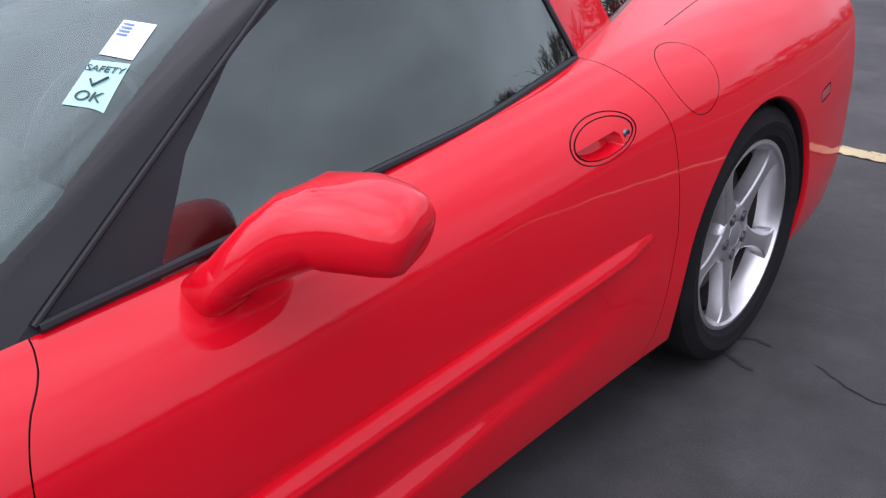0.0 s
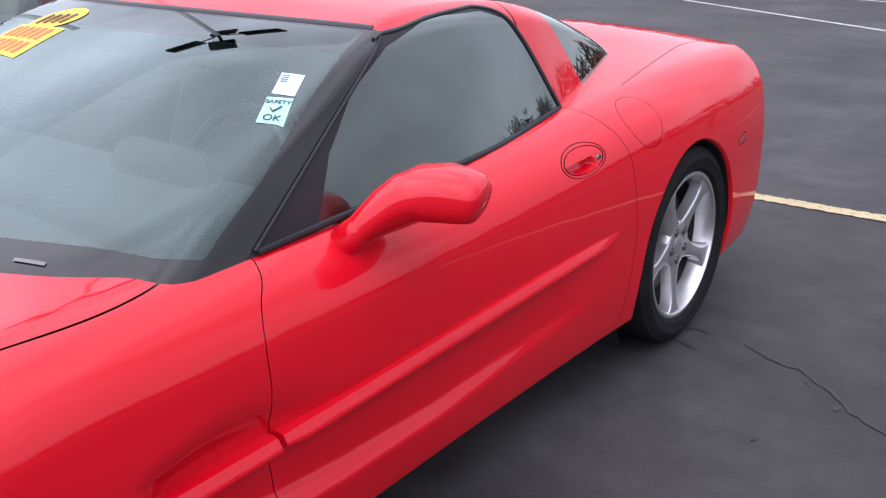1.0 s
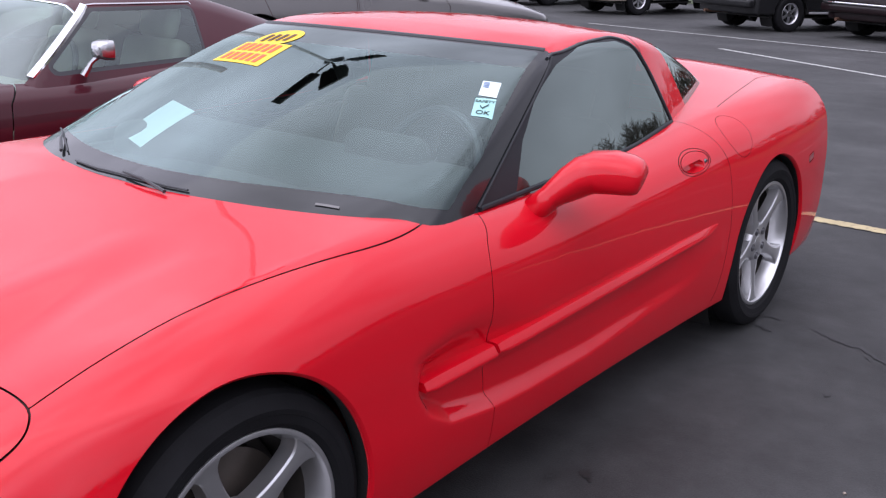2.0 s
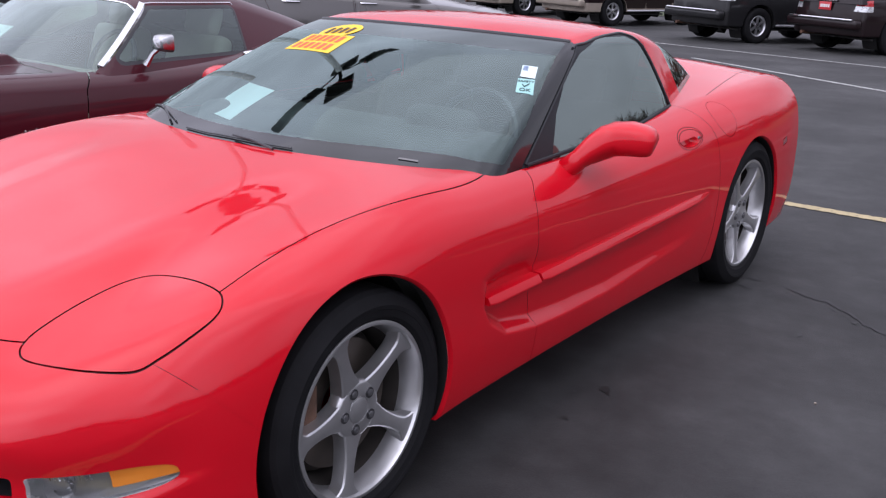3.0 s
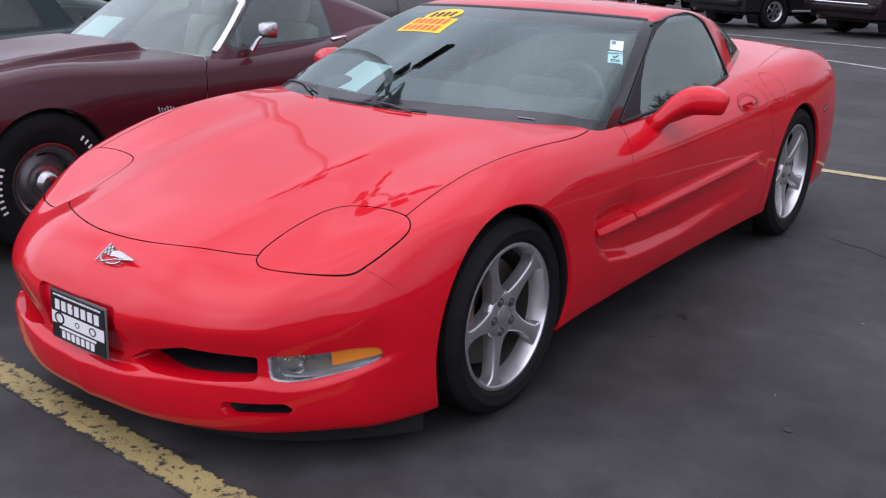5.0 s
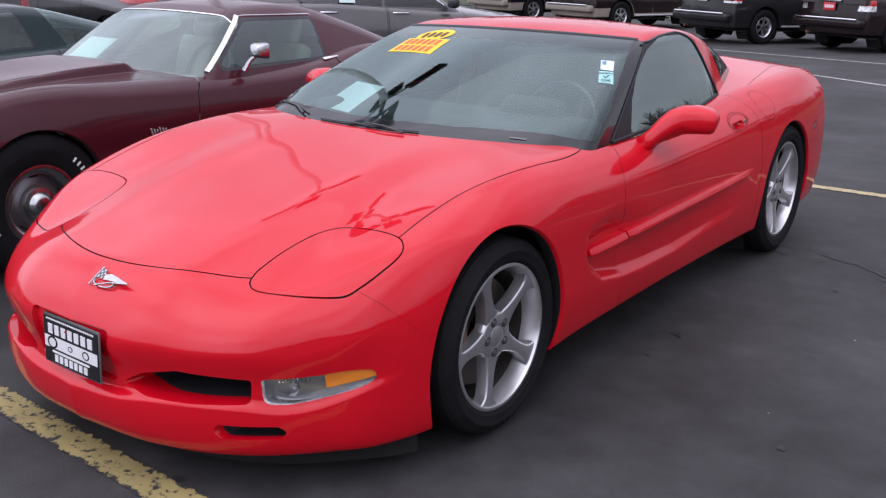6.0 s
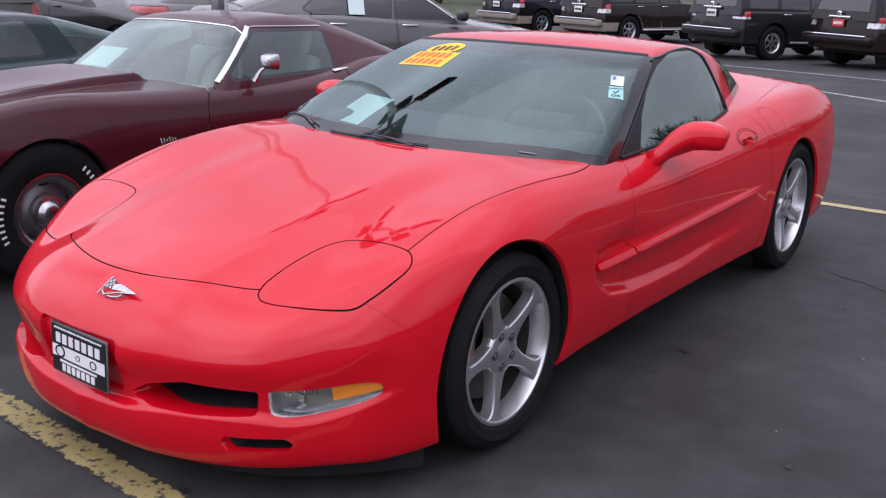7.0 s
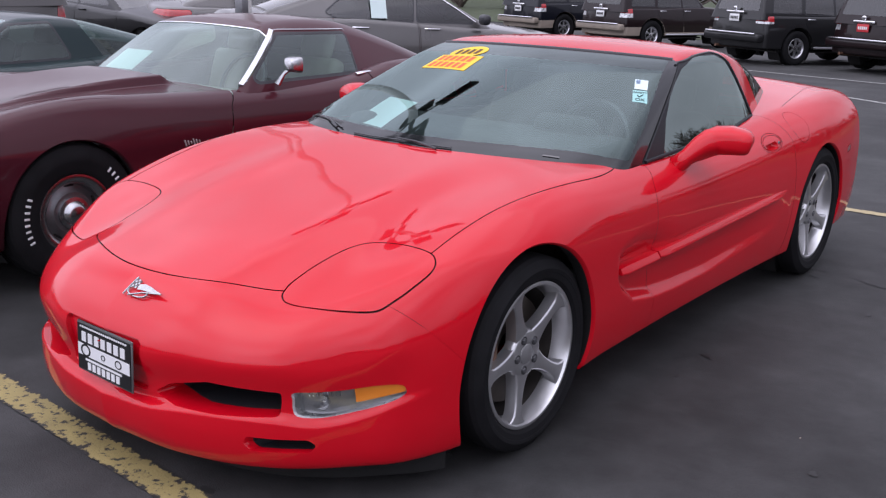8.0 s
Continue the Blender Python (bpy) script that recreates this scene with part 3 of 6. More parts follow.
def star_wheel(parent, at, width, r_rim, r_out, turn, flip, label=""):
    """A five-spoke alloy wheel with tyre, brake disc and caliper; its outer face looks along +x."""
    hub = new("wheel")
    hub.parent = parent
    hub.matrix_basis = Matrix.Translation(at) @ pose(0, 0, 0, 0, 0, 180 if flip else 0) @ pose(0, 0, 0, turn)
    hub["label"] = "silver five-spoke alloy wheel with a black tyre"
    h = width / 2
    bm = bmesh.new()
    lathe(bm, tyre_profile(width, r_rim, r_out), n=72)
    part("tyre", bm, RUBBER, hub, angle=25)
    face = h * 0.86
    # the inner barrel is coloured dark in place of the shade there
    bm = bmesh.new()
    lathe(bm, [(-h * 0.85, r_rim - 0.002), (-h * 0.80, r_rim - 0.03), (-h * 0.1, r_rim - 0.036), (face - 0.062, r_rim - 0.026)], n=72)
    part("barrel", bm, BARREL_SHADE, hub, "inner barrel, coloured dark for the shade inside it")
    # a dark disc added behind the spokes, so their openings look shaded
    bm = bmesh.new()
    lathe(bm, [(-0.02, 0.05), (-0.021, r_rim - 0.045), (-0.03, r_rim - 0.04)], n=40)
    part("shade_disc", bm, BARREL_SHADE, hub)
    bm = bmesh.new()
    lathe(bm, [(face - 0.062, r_rim - 0.026), (face - 0.045, r_rim - 0.022), (face - 0.012, r_rim - 0.015), (face - 0.002, r_rim - 0.011), (face, r_rim - 0.004), (face - 0.002, r_rim + 0.003), (face - 0.012, r_rim + 0.006)], n=72)
    part("rim", bm, WHEEL, hub, "silver painted rim")
    bm = bmesh.new()
    lathe(bm, [(face - 0.004, r_rim - 0.012), (face + 0.003, r_rim - 0.009), (face + 0.004, r_rim - 0.004), (face + 0.002, r_rim + 0.002), (face - 0.008, r_rim + 0.005)], n=72)
    part("rim_lip", bm, WHEEL, hub, "bright rim lip")
    rr = r_rim - 0.014
    spoke_half = curve((0.040, 0.046), (0.070, 0.0360), (0.100, 0.0265), (0.140, 0.0208), (0.180, 0.0208), (0.205, 0.026), (rr - 0.008, 0.038), (rr, 0.050))
    for k in range(5):
        a = 2 * math.pi * k / 5
        rings = []
        for r in np.linspace(0.045, rr, 16):
            s = (r - 0.045) / (rr - 0.045)
            half_w = float(spoke_half(r))
            top = face - 0.024 + 0.018 * s ** 1.4
            edge = 0.0042
            ring = []
            for u, w in ((-half_w - 0.004, top - 0.040), (-half_w - 0.001, top - 0.012), (-half_w, top - edge), (-half_w + edge, top - 0.0006), (-half_w * 0.5, top + 0.0006), (0, top + 0.0012),
                         (half_w * 0.5, top + 0.0006), (half_w - edge, top - 0.0006), (half_w, top - edge), (half_w + 0.001, top - 0.012), (half_w + 0.004, top - 0.040)):
                ring.append((w, r * math.cos(a) - u * math.sin(a), r * math.sin(a) + u * math.cos(a)))
            rings.append(ring)
        bm = bmesh.new()
        loft(bm, rings)
        part("spoke", bm, WHEEL, hub, angle=28)
    bm = bmesh.new()
    lathe(bm, [(face - 0.060, 0.084), (face - 0.034, 0.082), (face - 0.024, 0.076), (face - 0.0215, 0.070), (face - 0.0215, 0.038), (face - 0.0250, 0.037), (face - 0.0250, 0.035), (face - 0.0205, 0.034), (face - 0.018, 0.026), (face - 0.017, 0.0004)], n=40)
    part("centre", bm, WHEEL, hub)
    for k in range(5):
        a = 2 * math.pi * k / 5
        at_y, at_z = 0.054 * math.cos(a), 0.054 * math.sin(a)
        # no hole is cut: a dark disc paints the shade round the nut
        bm = bmesh.new()
        lathe(bm, [(face - 0.0222, 0.0152), (face - 0.0185, 0.0146), (face - 0.0185, 0.0132), (face - 0.0190, 0.0004)], n=16, at=(0, at_y, at_z))
        part("lug_hole_shade", bm, NUT, hub, "dark disc in place of the shade in a lug hole")
        bm = bmesh.new()
        lathe(bm, [(face - 0.021, 0.0105), (face - 0.0165, 0.0100), (face - 0.0155, 0.0075), (face - 0.0155, 0.0004)], n=6, at=(0, at_y, at_z))
        part("lug_nut", bm, STEEL, hub)
    bm = bmesh.new()
    lathe(bm, [(-0.01, 0.07), (-0.01, r_rim - 0.065), (0.018, r_rim - 0.065), (0.018, 0.07)], n=48)
    part("brake_disc", bm, IRON, hub)
    bm = bmesh.new()
    box(bm, (0.09, 0.075, 0.17), (0.012, (r_rim - 0.085) * (-1 if flip else 1) * -1, 0.03), 0.015)
    cal = part("caliper", bm, RUST, hub)
    cal.matrix_basis = pose(0, 0, 0, -turn)
    return hub


# ---- the red coupe ----
def side_polygon(points, r=0.0, inner=0.5):
    """A region of the flanks drawn in side view (y, z)."""
    p = polygon(points, r)
    return lambda x, y, z: np.maximum(p(y, z), inner - np.abs(x))


def front_polygon(points, r=0.0):
    p = polygon(points, r)
    return lambda x, y, z: np.maximum(p(np.abs(x), z), y + 0.30)


def smooth_line(points, closed=True, n=5):
    """Rounds a polyline by Catmull-Rom curves."""
    P = [Vector(p) for p in points]
    m = len(P)
    out = []
    for k in range(m if closed else m - 1):
        a, b, c, d = (P[(k + i) % m] if closed else P[min(max(k + i, 0), m - 1)] for i in (-1, 0, 1, 2))
        for i in range(n):
            t = i / n
            q = 0.5 * (2 * b + (c - a) * t + (2 * a - 5 * b + 4 * c - d) * t * t + (3 * b - a - 3 * c + d) * t ** 3)
            out.append((q.x, q.y))
    return out if closed else out + [(P[-1].x, P[-1].y)]


def labels(mesh):
    """For each triangle of a shell, the number of the connected piece to which it belongs."""
    V, N, T = mesh
    tag = np.arange(len(V))
    for _ in range(400):
        low = tag[T].min(axis=1)
        new_tag = tag.copy()
        for k in range(3):
            np.minimum.at(new_tag, T[:, k], low)
        for _ in range(12):
            new_tag = new_tag[new_tag]
        if (new_tag == tag).all():
            break
        root = tag
        tag = new_tag
        np.minimum.at(tag, root, new_tag)
    return tag[T[:, 0]]


def largest(mesh):
    """Parts a shell into its largest connected piece and the rest."""
    V, N, T = mesh
    tag = labels(mesh)
    names, counts = np.unique(tag, return_counts=True)
    main = tag == names[counts.argmax()]
    return compact(V, N, T[main]), compact(V, N, T[~main])


def pieces(mesh):
    """The connected pieces of a shell, largest first."""
    V, N, T = mesh
    if not len(T):
        return []
    tag = labels(mesh)
    names, counts = np.unique(tag, return_counts=True)
    return [compact(V, N, T[tag == names[k]]) for k in np.argsort(-counts) if counts[k] > 6]


def plan_polygon(points, r=0.0, low=0.4):
    p = polygon(points, r)
    return lambda x, y, z: np.maximum(p(np.abs(x), y), low - z)


def sides(mesh):
    """Splits a shell into its two sides: (x > 0, x < 0)."""
    right, left = cut(mesh, lambda x, y, z: x)
    return left, right


def arch_well(f, cy, cz, rx, rz, side, parent, inner=0.60, mat=None):
    """The rolled edge of a wheel opening and the dark well behind it."""
    a = np.linspace(radians(-40), radians(220), 96)
    y, z = cy + rx * np.cos(a), cz + rz * np.sin(a)
    x = surface_x(f, y, z)
    ok = x > inner + 0.02
    x, a = x[ok], a[ok]
    # the inner rows of the rolled edge are black, to paint its shade
    for name, paint, steps in (("arch_lip", mat or RED, ((0.0005, 0.0), (-0.004, -0.006), (-0.012, -0.008))), ("arch_inner_shade", WELL, ((-0.012, -0.008), (-0.035, -0.006), (-0.06, 0.0)))):
        bm = bmesh.new()
        loft(bm, [[(side * (x[k] + dx), cy + (rx + dr) * math.cos(a[k]), cz + (rz + dr) * math.sin(a[k])) for k in range(len(a))] for dx, dr in steps], cap=False, loop=False)
        part(name, bm, paint, parent)
    bm = bmesh.new()
    t = np.linspace(radians(-35), radians(215), 40)
    rows = [[(side * xx, cy + (rx + rr) * q * math.cos(k), cz + (rz + rr) * q * math.sin(k)) for k in t] for xx, rr, q in ((float(x.min()) - 0.05, 0.004, 1), (inner + 0.1, 0.02, 1), (inner - 0.12, 0.02, 1), (inner - 0.13, 0, 0.05))]
    loft(bm, rows, cap=False, loop=False)
    part("wheel_well", bm, WELL, parent, "dark plastic wheel well")


def strip(bm, rows, low, high, out):
    """A moulding along rows of (x, y, z) on a flank: square at its front, pointed at its rear if long."""
    rings = []
    n = len(rows) - 1
    for k, (x, y, z) in enumerate(rows):
        e = min(1.0, 0.70 + k * 0.3, 0.25 + (n - k) * 0.30 if n > 15 else 1.0)
        o, lo, hi = out * e, low * e, high * (0.4 + 0.6 * e)
        rings.append([(x - 0.05, y, z + lo), (x + o * 0.8, y, z + lo), (x + o, y, z + lo * 0.75), (x + o * 0.97, y, z + lo * 0.45), (x + 0.003, y, z + hi * 0.85), (x - 0.004, y, z + hi), (x - 0.05, y, z + hi)])
    loft(bm, rings)


def red_coupe():
    car = thing("sports_coupe", "glossy bright red two-door sports coupe parked on asphalt", "car")
    body = shell(red_body, -0.30, 3.0, 0.42, 0.93, 0.42, 0.65, 0.65, 210, 430, 130)
    gaps = []
    for cy, cz, rx, rz in ((-0.012, 0.300, 0.350, 0.398), (2.64, 0.30, 0.360, 0.402)):
        opening = ellipse(cy, cz, rx, rz)
        _, body = cut(body, lambda x, y, z: np.maximum(opening(y, z), 0.62 - np.abs(x)))
        for s in (1, -1):
            arch_well(red_body, cy, cz, rx, rz, s, car)
    # the space under the glass
    _, body = cut(body, lambda x, y, z: np.maximum(np.maximum(np.abs(x) - red_pane(y) + 0.008 + 0.06 * step(2.0, 2.3, y), np.maximum(1.0 - y, y - 2.85)), 0.6 - z))
    top, body = cut(body, lambda x, y, z: np.maximum(np.maximum(hood_edge(x) + 0.012 - y, y - 1.0), np.maximum(np.abs(x) - red_pane(y) + 0.008, 0.6 - z)))
    top[0][:, 2] -= 0.075 * step(0.0, 0.10, top[0][:, 1] - hood_edge(top[0][:, 0]))
    place("dashboard_top", top, DASH, car, "dark dashboard top behind the windscreen")
    # lamp doors, bonnet, nose
    lamp, gap, body = panel(body, plan_polygon(smooth_line([(0.462, -0.645), (0.480, -0.671), (0.52, -0.676), (0.636, -0.634), (0.729, -0.568), (0.760, -0.512), (0.782, -0.444), (0.792, -0.382), (0.775, -0.345), (0.729, -0.322), (0.612, -0.316), (0.525, -0.335), (0.480, -0.395), (0.458, -0.50), (0.454, -0.60)])))
    gaps.append(gap)
    for m in sides(lamp):
        place("headlamp_door", m, RED, car, "closed pop-up headlamp door")
    front = smooth_line([(-0.15, -0.781), (-0.05, -0.796), (0.05, -0.796), (0.15, -0.781), (0.267, -0.748), (0.373, -0.701), (0.470, -0.642), (0.57, -0.55)], False)
    seam = smooth_line([(0.73, -0.44), (0.742, -0.335), (0.745, -0.2), (0.753, -0.048), (0.768, 0.069), (0.787, 0.205), (0.805, 0.355), (0.813, 0.48), (0.806, 0.59), (0.784, 0.689), (0.74, 0.76)], False)
    hood_line = front + seam + [(0.60, 0.72), (-0.05, 0.70)]
    bonnet, gap, body = panel(body, plan_polygon(hood_line, 0.0, 0.5))
    gaps.append(gap)
    place("bonnet", bonnet, RED, car)
    grille, body = cut(body, front_polygon([(0.212, 0.310), (0.28, 0.350), (0.40, 0.378), (0.588, 0.364), (0.582, 0.292), (0.447, 0.296), (0.30, 0.295), (0.235, 0.297)], 0.008))
    for m in sides(grille):
        lip, inner = sink(m, (0, 1, 0), 0.05, 0.05)
        walls, floor = sink(inner, (0, 1, 0), 0.14, 0.03)
        place("intake_lip", lip, RED, car)
        ramp, walls = cut(walls, lambda x, y, z: np.maximum(z - 0.303 - 0.28 * np.clip(0.36 - np.abs(x), 0, 1), y - red_plan(np.abs(x)) + 0.845))
        place("intake_ramp", ramp, RED, car)
        place("intake_wall", walls, BLACK, car)
        place("intake_mesh", floor, BLACK, car, "black intake opening")
    fog, body = cut(body, front_polygon(smooth_line([(0.614, 0.364), (0.609, 0.340), (0.609, 0.312), (0.618, 0.293), (0.664, 0.286), (0.727, 0.299), (0.789, 0.320), (0.817, 0.340), (0.820, 0.357), (0.810, 0.372), (0.770, 0.376), (0.718, 0.369), (0.660, 0.366)]), 0.0))
    for m in sides(fog):
        walls, floor = sink(m, (0, 1, 0), 0.035, 0.04)
        place("lamp_housing", walls, LENS, car)
        place("lamp_reflector", floor, LAMP_GREY, car, "silver reflector of the driving lamp")
        q = 1 if m[0][0, 0] > 0 else -1
        bm = bmesh.new()
        lathe(bm, [(-0.004, 0.030), (0.0, 0.028), (0.012, 0.023), (0.020, 0.012), (0.022, 0.0004)], "y", 24)
        bmesh.ops.scale(bm, vec=(1.45, 1, 0.85), verts=bm.verts)
        bmesh.ops.translate(bm, vec=(q * 0.655, -0.704, 0.336), verts=bm.verts)
        part("lamp_bowl", bm, CHROME, car, "round bright lamp bowl")
        for k in range(9):
            x = 0.630 + 0.0075 * k
            bm = bmesh.new()
            tube(bm, [(q * x, 0.028 + float(red_plan(x)) - 0.953 + 0.010, 0.345 - 0.0003 * k), (q * x, 0.028 + float(red_plan(x)) - 0.953 + 0.006, 0.362)], 0.0022, 5)
            part("lens_rib", bm, CHROME, car)
        amber, clear = cut((m[0] + m[1] * -0.006, m[1], m[2]), lambda x, y, z: np.maximum(0.726 - np.abs(x), 0.325 + (np.abs(x) - 0.73) * 0.27 - z))
        place("turn_signal", amber, AMBER, car, "amber turn signal lens")
        place("lamp_lens", clear, CLEAR, car, "clear driving lamp lens")
    slot, body = cut(body, front_polygon([(0.516, 0.235), (0.652, 0.227), (0.668, 0.208), (0.652, 0.187), (0.522, 0.190), (0.506, 0.212)], 0.010))
    for m in sides(slot):
        lip, inner = sink(m, (0, 1, 0), 0.028, 0.06)
        walls, floor = sink(inner, (0, 1, 0), 0.08, 0.03)
        place("duct_lip", lip, RED, car)
        place("duct_wall", walls, BLACK, car)
        place("brake_duct", floor, BLACK, car)
    recess, body = cut(body, front_polygon([(-0.3, 0.302), (0.186, 0.302), (0.186, 0.463), (-0.3, 0.463)], 0.02))
    walls, floor = sink(recess, (0, 1, 0), 0.014, 0.03)
    place("plate_recess", merge(walls, floor), RED, car)
    nose, gap, body = panel(body, lambda x, y, z: np.maximum((y + 0.516 - 0.97 * (0.579 - z)) * 0.7, y + 0.3), 0.0006, 0.001)
    closed, gap = cut(gap, lambda x, y, z: z - 0.535)
    place("bumper_joint", closed, RED, car)
    gaps.append(gap)
    place("front_bumper_cover", nose, RED, car)
    # doors with their handles, filler flap, tail lid
    handle_at = ellipse(1.984, 0.770, 0.106, 0.0385, radians(3))
    oval, gap, body = panel(body, lambda x, y, z: np.maximum(handle_at(y, z), 0.5 - np.abs(x)), 0.0009, 0.002)
    gaps.append(gap)
    paddle_at = ellipse(1.984, 0.770, 0.095, 0.0305, radians(3))
    for m in sides(oval):
        q = 1 if m[0][0, 0] > 0 else -1
        inner, ring_gap, ring = panel(m, lambda x, y, z: paddle_at(y, z), 0.0009, 0.003)
        gaps.append(ring_gap)
        scoop, paddle = cut(inner, lambda x, y, z: np.maximum(z - 0.7665 - (y - 1.89) * 0.065, y - 2.034))
        walls, floor = sink(scoop, (-q, 0, 0), 0.030, 0.18)
        handle = place("door_handle", paddle, RED, car, "oval flush door handle")
        place("handle_surround", ring, RED, handle)
        place("handle_recess", merge(walls, floor), RED, handle)
        bm = bmesh.new()
        lathe(bm, [(-0.004, 0.010), (0.002, 0.0095), (0.003, 0.007), (0.001, 0.006), (0.001, 0.0004)], "x", 20, (q * float(surface_x(red_body, np.array([2.052]), np.array([0.763]))[0]), 2.052, 0.763))
        part("lock_cylinder", bm, NUT, handle)
    door_line = side_polygon(smooth_line([(0.90, 0.92), (0.863, 0.804), (0.812, 0.751), (0.788, 0.693), (0.786, 0.60), (0.792, 0.48), (0.806, 0.37), (0.82, 0.20), (0.83, 0.05)], False) + [ (2.10, 0.05), (2.20, 0.26), (2.235, 0.50), (2.215, 0.72), (2.185, 0.80), (2.14, 0.875), (2.10, 0.92)], 0.0, 0.55)
    door, gap, body = panel(body, door_line, 0.0011, 0.004)
    gaps.append(gap)
    for m in sides(door):
        place("door", m, RED, car, "closed red door")
    flap, gap, body = panel(body, lambda x, y, z: np.maximum(np.sqrt(((y - 2.345) / 1.02) ** 2 + (z - 0.806) ** 2 + (x - 0.868) ** 2) - 0.089, 0.4 - x), 0.0009, 0.002)
    gaps.append(gap)
    place("fuel_flap", flap, RED, car)
    line = [(0.757, 2.445), (0.70, 2.78), (0.64, 3.10), (0.56, 3.46), (-0.05, 3.54)]
    for s in (1, -1):
        bm = bmesh.new()
        tube(bm, [(s * x, y, float(surface_z(red_body, x, y, 0.6, 1.2)) - 0.0004) for x, y in smooth_line(line, False)], 0.0016, 5)
        part("lid_seam", bm, GAP, car)
    marker, gap, body = panel(body, side_polygon([(3.01, 0.605), (3.085, 0.615), (3.085, 0.645), (3.01, 0.635)], 0.008), 0.002, 0.004)
    gaps.append(gap)
    for m in sides(marker):
        place("side_marker", m, TAIL, car, "red side marker lens")
    place("body_shell", body, RED, car, "glossy red composite body")
    for gap in gaps:
        for m in pieces(gap):
            place("panel_gap", m, GAP, car, "dark gap between the panels")

    # mouldings along the flanks
    for s in (1, -1):
        for y0, y1, n in ((0.515, 0.785, 9), (0.800, 2.12, 34)):
            y = np.linspace(y0, y1, n)
            z = 0.494 + 0.024 * (y - 0.5)
            x = np.maximum(surface_x(red_body, y, z), 0.925 + 0.008 * np.clip((y - 0.5) / 0.4, 0, 1))
            bm = bmesh.new()
            strip(bm, list(zip(x, y, z - 0.002)), -0.020, 0.012, 0.017)
            if s < 0:
                bmesh.ops.scale(bm, vec=(-1, 1, 1), verts=bm.verts)
            part("side_moulding", bm, RED, car, "body-coloured rubbing strip")

    # glasshouse
    house = shell(red_glass, 1.0, 2.6, 0.86, 0.80, 0.34, 0.75, 0.8, 150, 300, 60)
    _, house = cut(house, lambda x, y, z: z - 0.765)

    def behind_pillar(x, y, z):
        return 0.826 + 0.553 * (y - 0.875) - z
    screen, house = cut(house, lambda x, y, z: np.maximum(np.maximum(y - front_line(x), behind_pillar(x, y, z)), hood_edge(x) - 0.03 - y))
    clear, frit = cut(screen, lambda x, y, z: round_max(np.maximum(y - front_line(x) + 0.022, red_pane_side(x, y, z) + 0.003 + 0.06 * np.clip(y - 0.95, 0, 1)), 0.460 + 0.41 * x * x - y, 0.045))
    clear, band = cut(clear, lambda x, y, z: y - front_line(x) + 0.15)
    pane = place("shade_band", band, SHADE, car, "dark shade band along the top of the windscreen")
    pane.visible_shadow = False
    pane = place("windscreen", clear, SCREEN, car, "tinted windscreen")
    pane.visible_shadow = False
    place("windscreen_border", frit, FRIT, car, "black border round the windscreen")
    window = polygon([(1.030, 0.79), (1.150, 0.945), (1.285, 1.040), (1.45, 1.118), (1.66, 1.152), (1.90, 1.152), (1.99, 1.125), (2.04, 1.06), (2.135, 0.87), (2.12, 0.79)], 0.02)
    glass_l, house = cut(house, lambda x, y, z: np.maximum(window(y, z), 0.4 - np.abs(x)))
    for m in sides(glass_l):
        pane = place("side_window", m, PANE, car, "tinted side window")
        pane.visible_shadow = False
    pillar = polygon([(0.3, 0.6), (0.3, 1.05), (1.20, 1.165), (1.42, 1.168), (1.455, 1.150), (1.52, 1.152), (1.66, 1.166), (1.91, 1.164), (2.000, 1.132), (2.049, 1.063), (2.144, 0.87), (2.14, 0.70)], 0.0)
    seal, house = cut(house, lambda x, y, z: np.maximum(pillar(y, z), 0.4 - np.abs(x)))
    for m in sides(seal):
        place("window_seal", m, SATIN, car, "black window seals and pillar trim")
    hatch, house = cut(house, lambda x, y, z: 2.225 + (1.17 - z) * 0.59 - y)
    pane = place("rear_window", hatch, PANE, car, "wrap-round rear window")
    pane.visible_shadow = False
    house, crumbs = largest(house)
    if len(crumbs[2]):
        place("roof_trim", crumbs, BLACK, car)
    hoop, gap, roof = panel(house, lambda x, y, z: 2.04 - y + 0.0 * x, 0.003)
    place("headliner", (roof[0] - roof[1] * 0.02, -roof[1], roof[2][:, ::-1]), INTERIOR, car)
    place("hoop_lining", (hoop[0] - hoop[1] * 0.02, -hoop[1], hoop[2][:, ::-1]), INTERIOR, car)
    place("roof_panel", roof, RED, car, "removable red roof panel")
    place("rear_hoop", hoop, RED, car)
    place("roof_gap", gap, GAP, car)
    # rubber along the top of the windscreen and down the pillars
    xs = np.linspace(-0.61, 0.61, 31)
    bm = bmesh.new()
    pts = []
    for x in xs:
        y = front_line(x) + 0.004
        pts.append((x, y, float(surface_z(red_glass, x, y)) - 0.002))
    tube(bm, pts, 0.008, 8)
    part("header_seal", bm, BLACK, car)
    for s in (1, -1):
        pts = []
        for k in np.linspace(0, 1, 14):
            y = 0.875 + 0.575 * k
            z = 0.822 + 0.318 * k + 0.006 * math.sin(math.pi * k)
            x = float(surface_x(red_glass, np.array([y]), np.array([z]), 0.2)[0])
            pts.append((s * (x + 0.003), y, z))
        bm = bmesh.new()
        tube(bm, pts, 0.0045, 8)
        part("pillar_seal", bm, SATIN, car)
        y = np.linspace(0.88, 2.14, 24)
        z = 0.818 + 0.026 * (y - 0.88) / 1.2 + 0.02 * step(1.7, 2.14, y)
        x = surface_x(red_glass, y, z, 0.2)
        bm = bmesh.new()
        tube(bm, [(s * (a + 0.002), b, c) for a, b, c in zip(x, y, z)], 0.0075, 8)
        part("belt_seal", bm, SATIN, car)
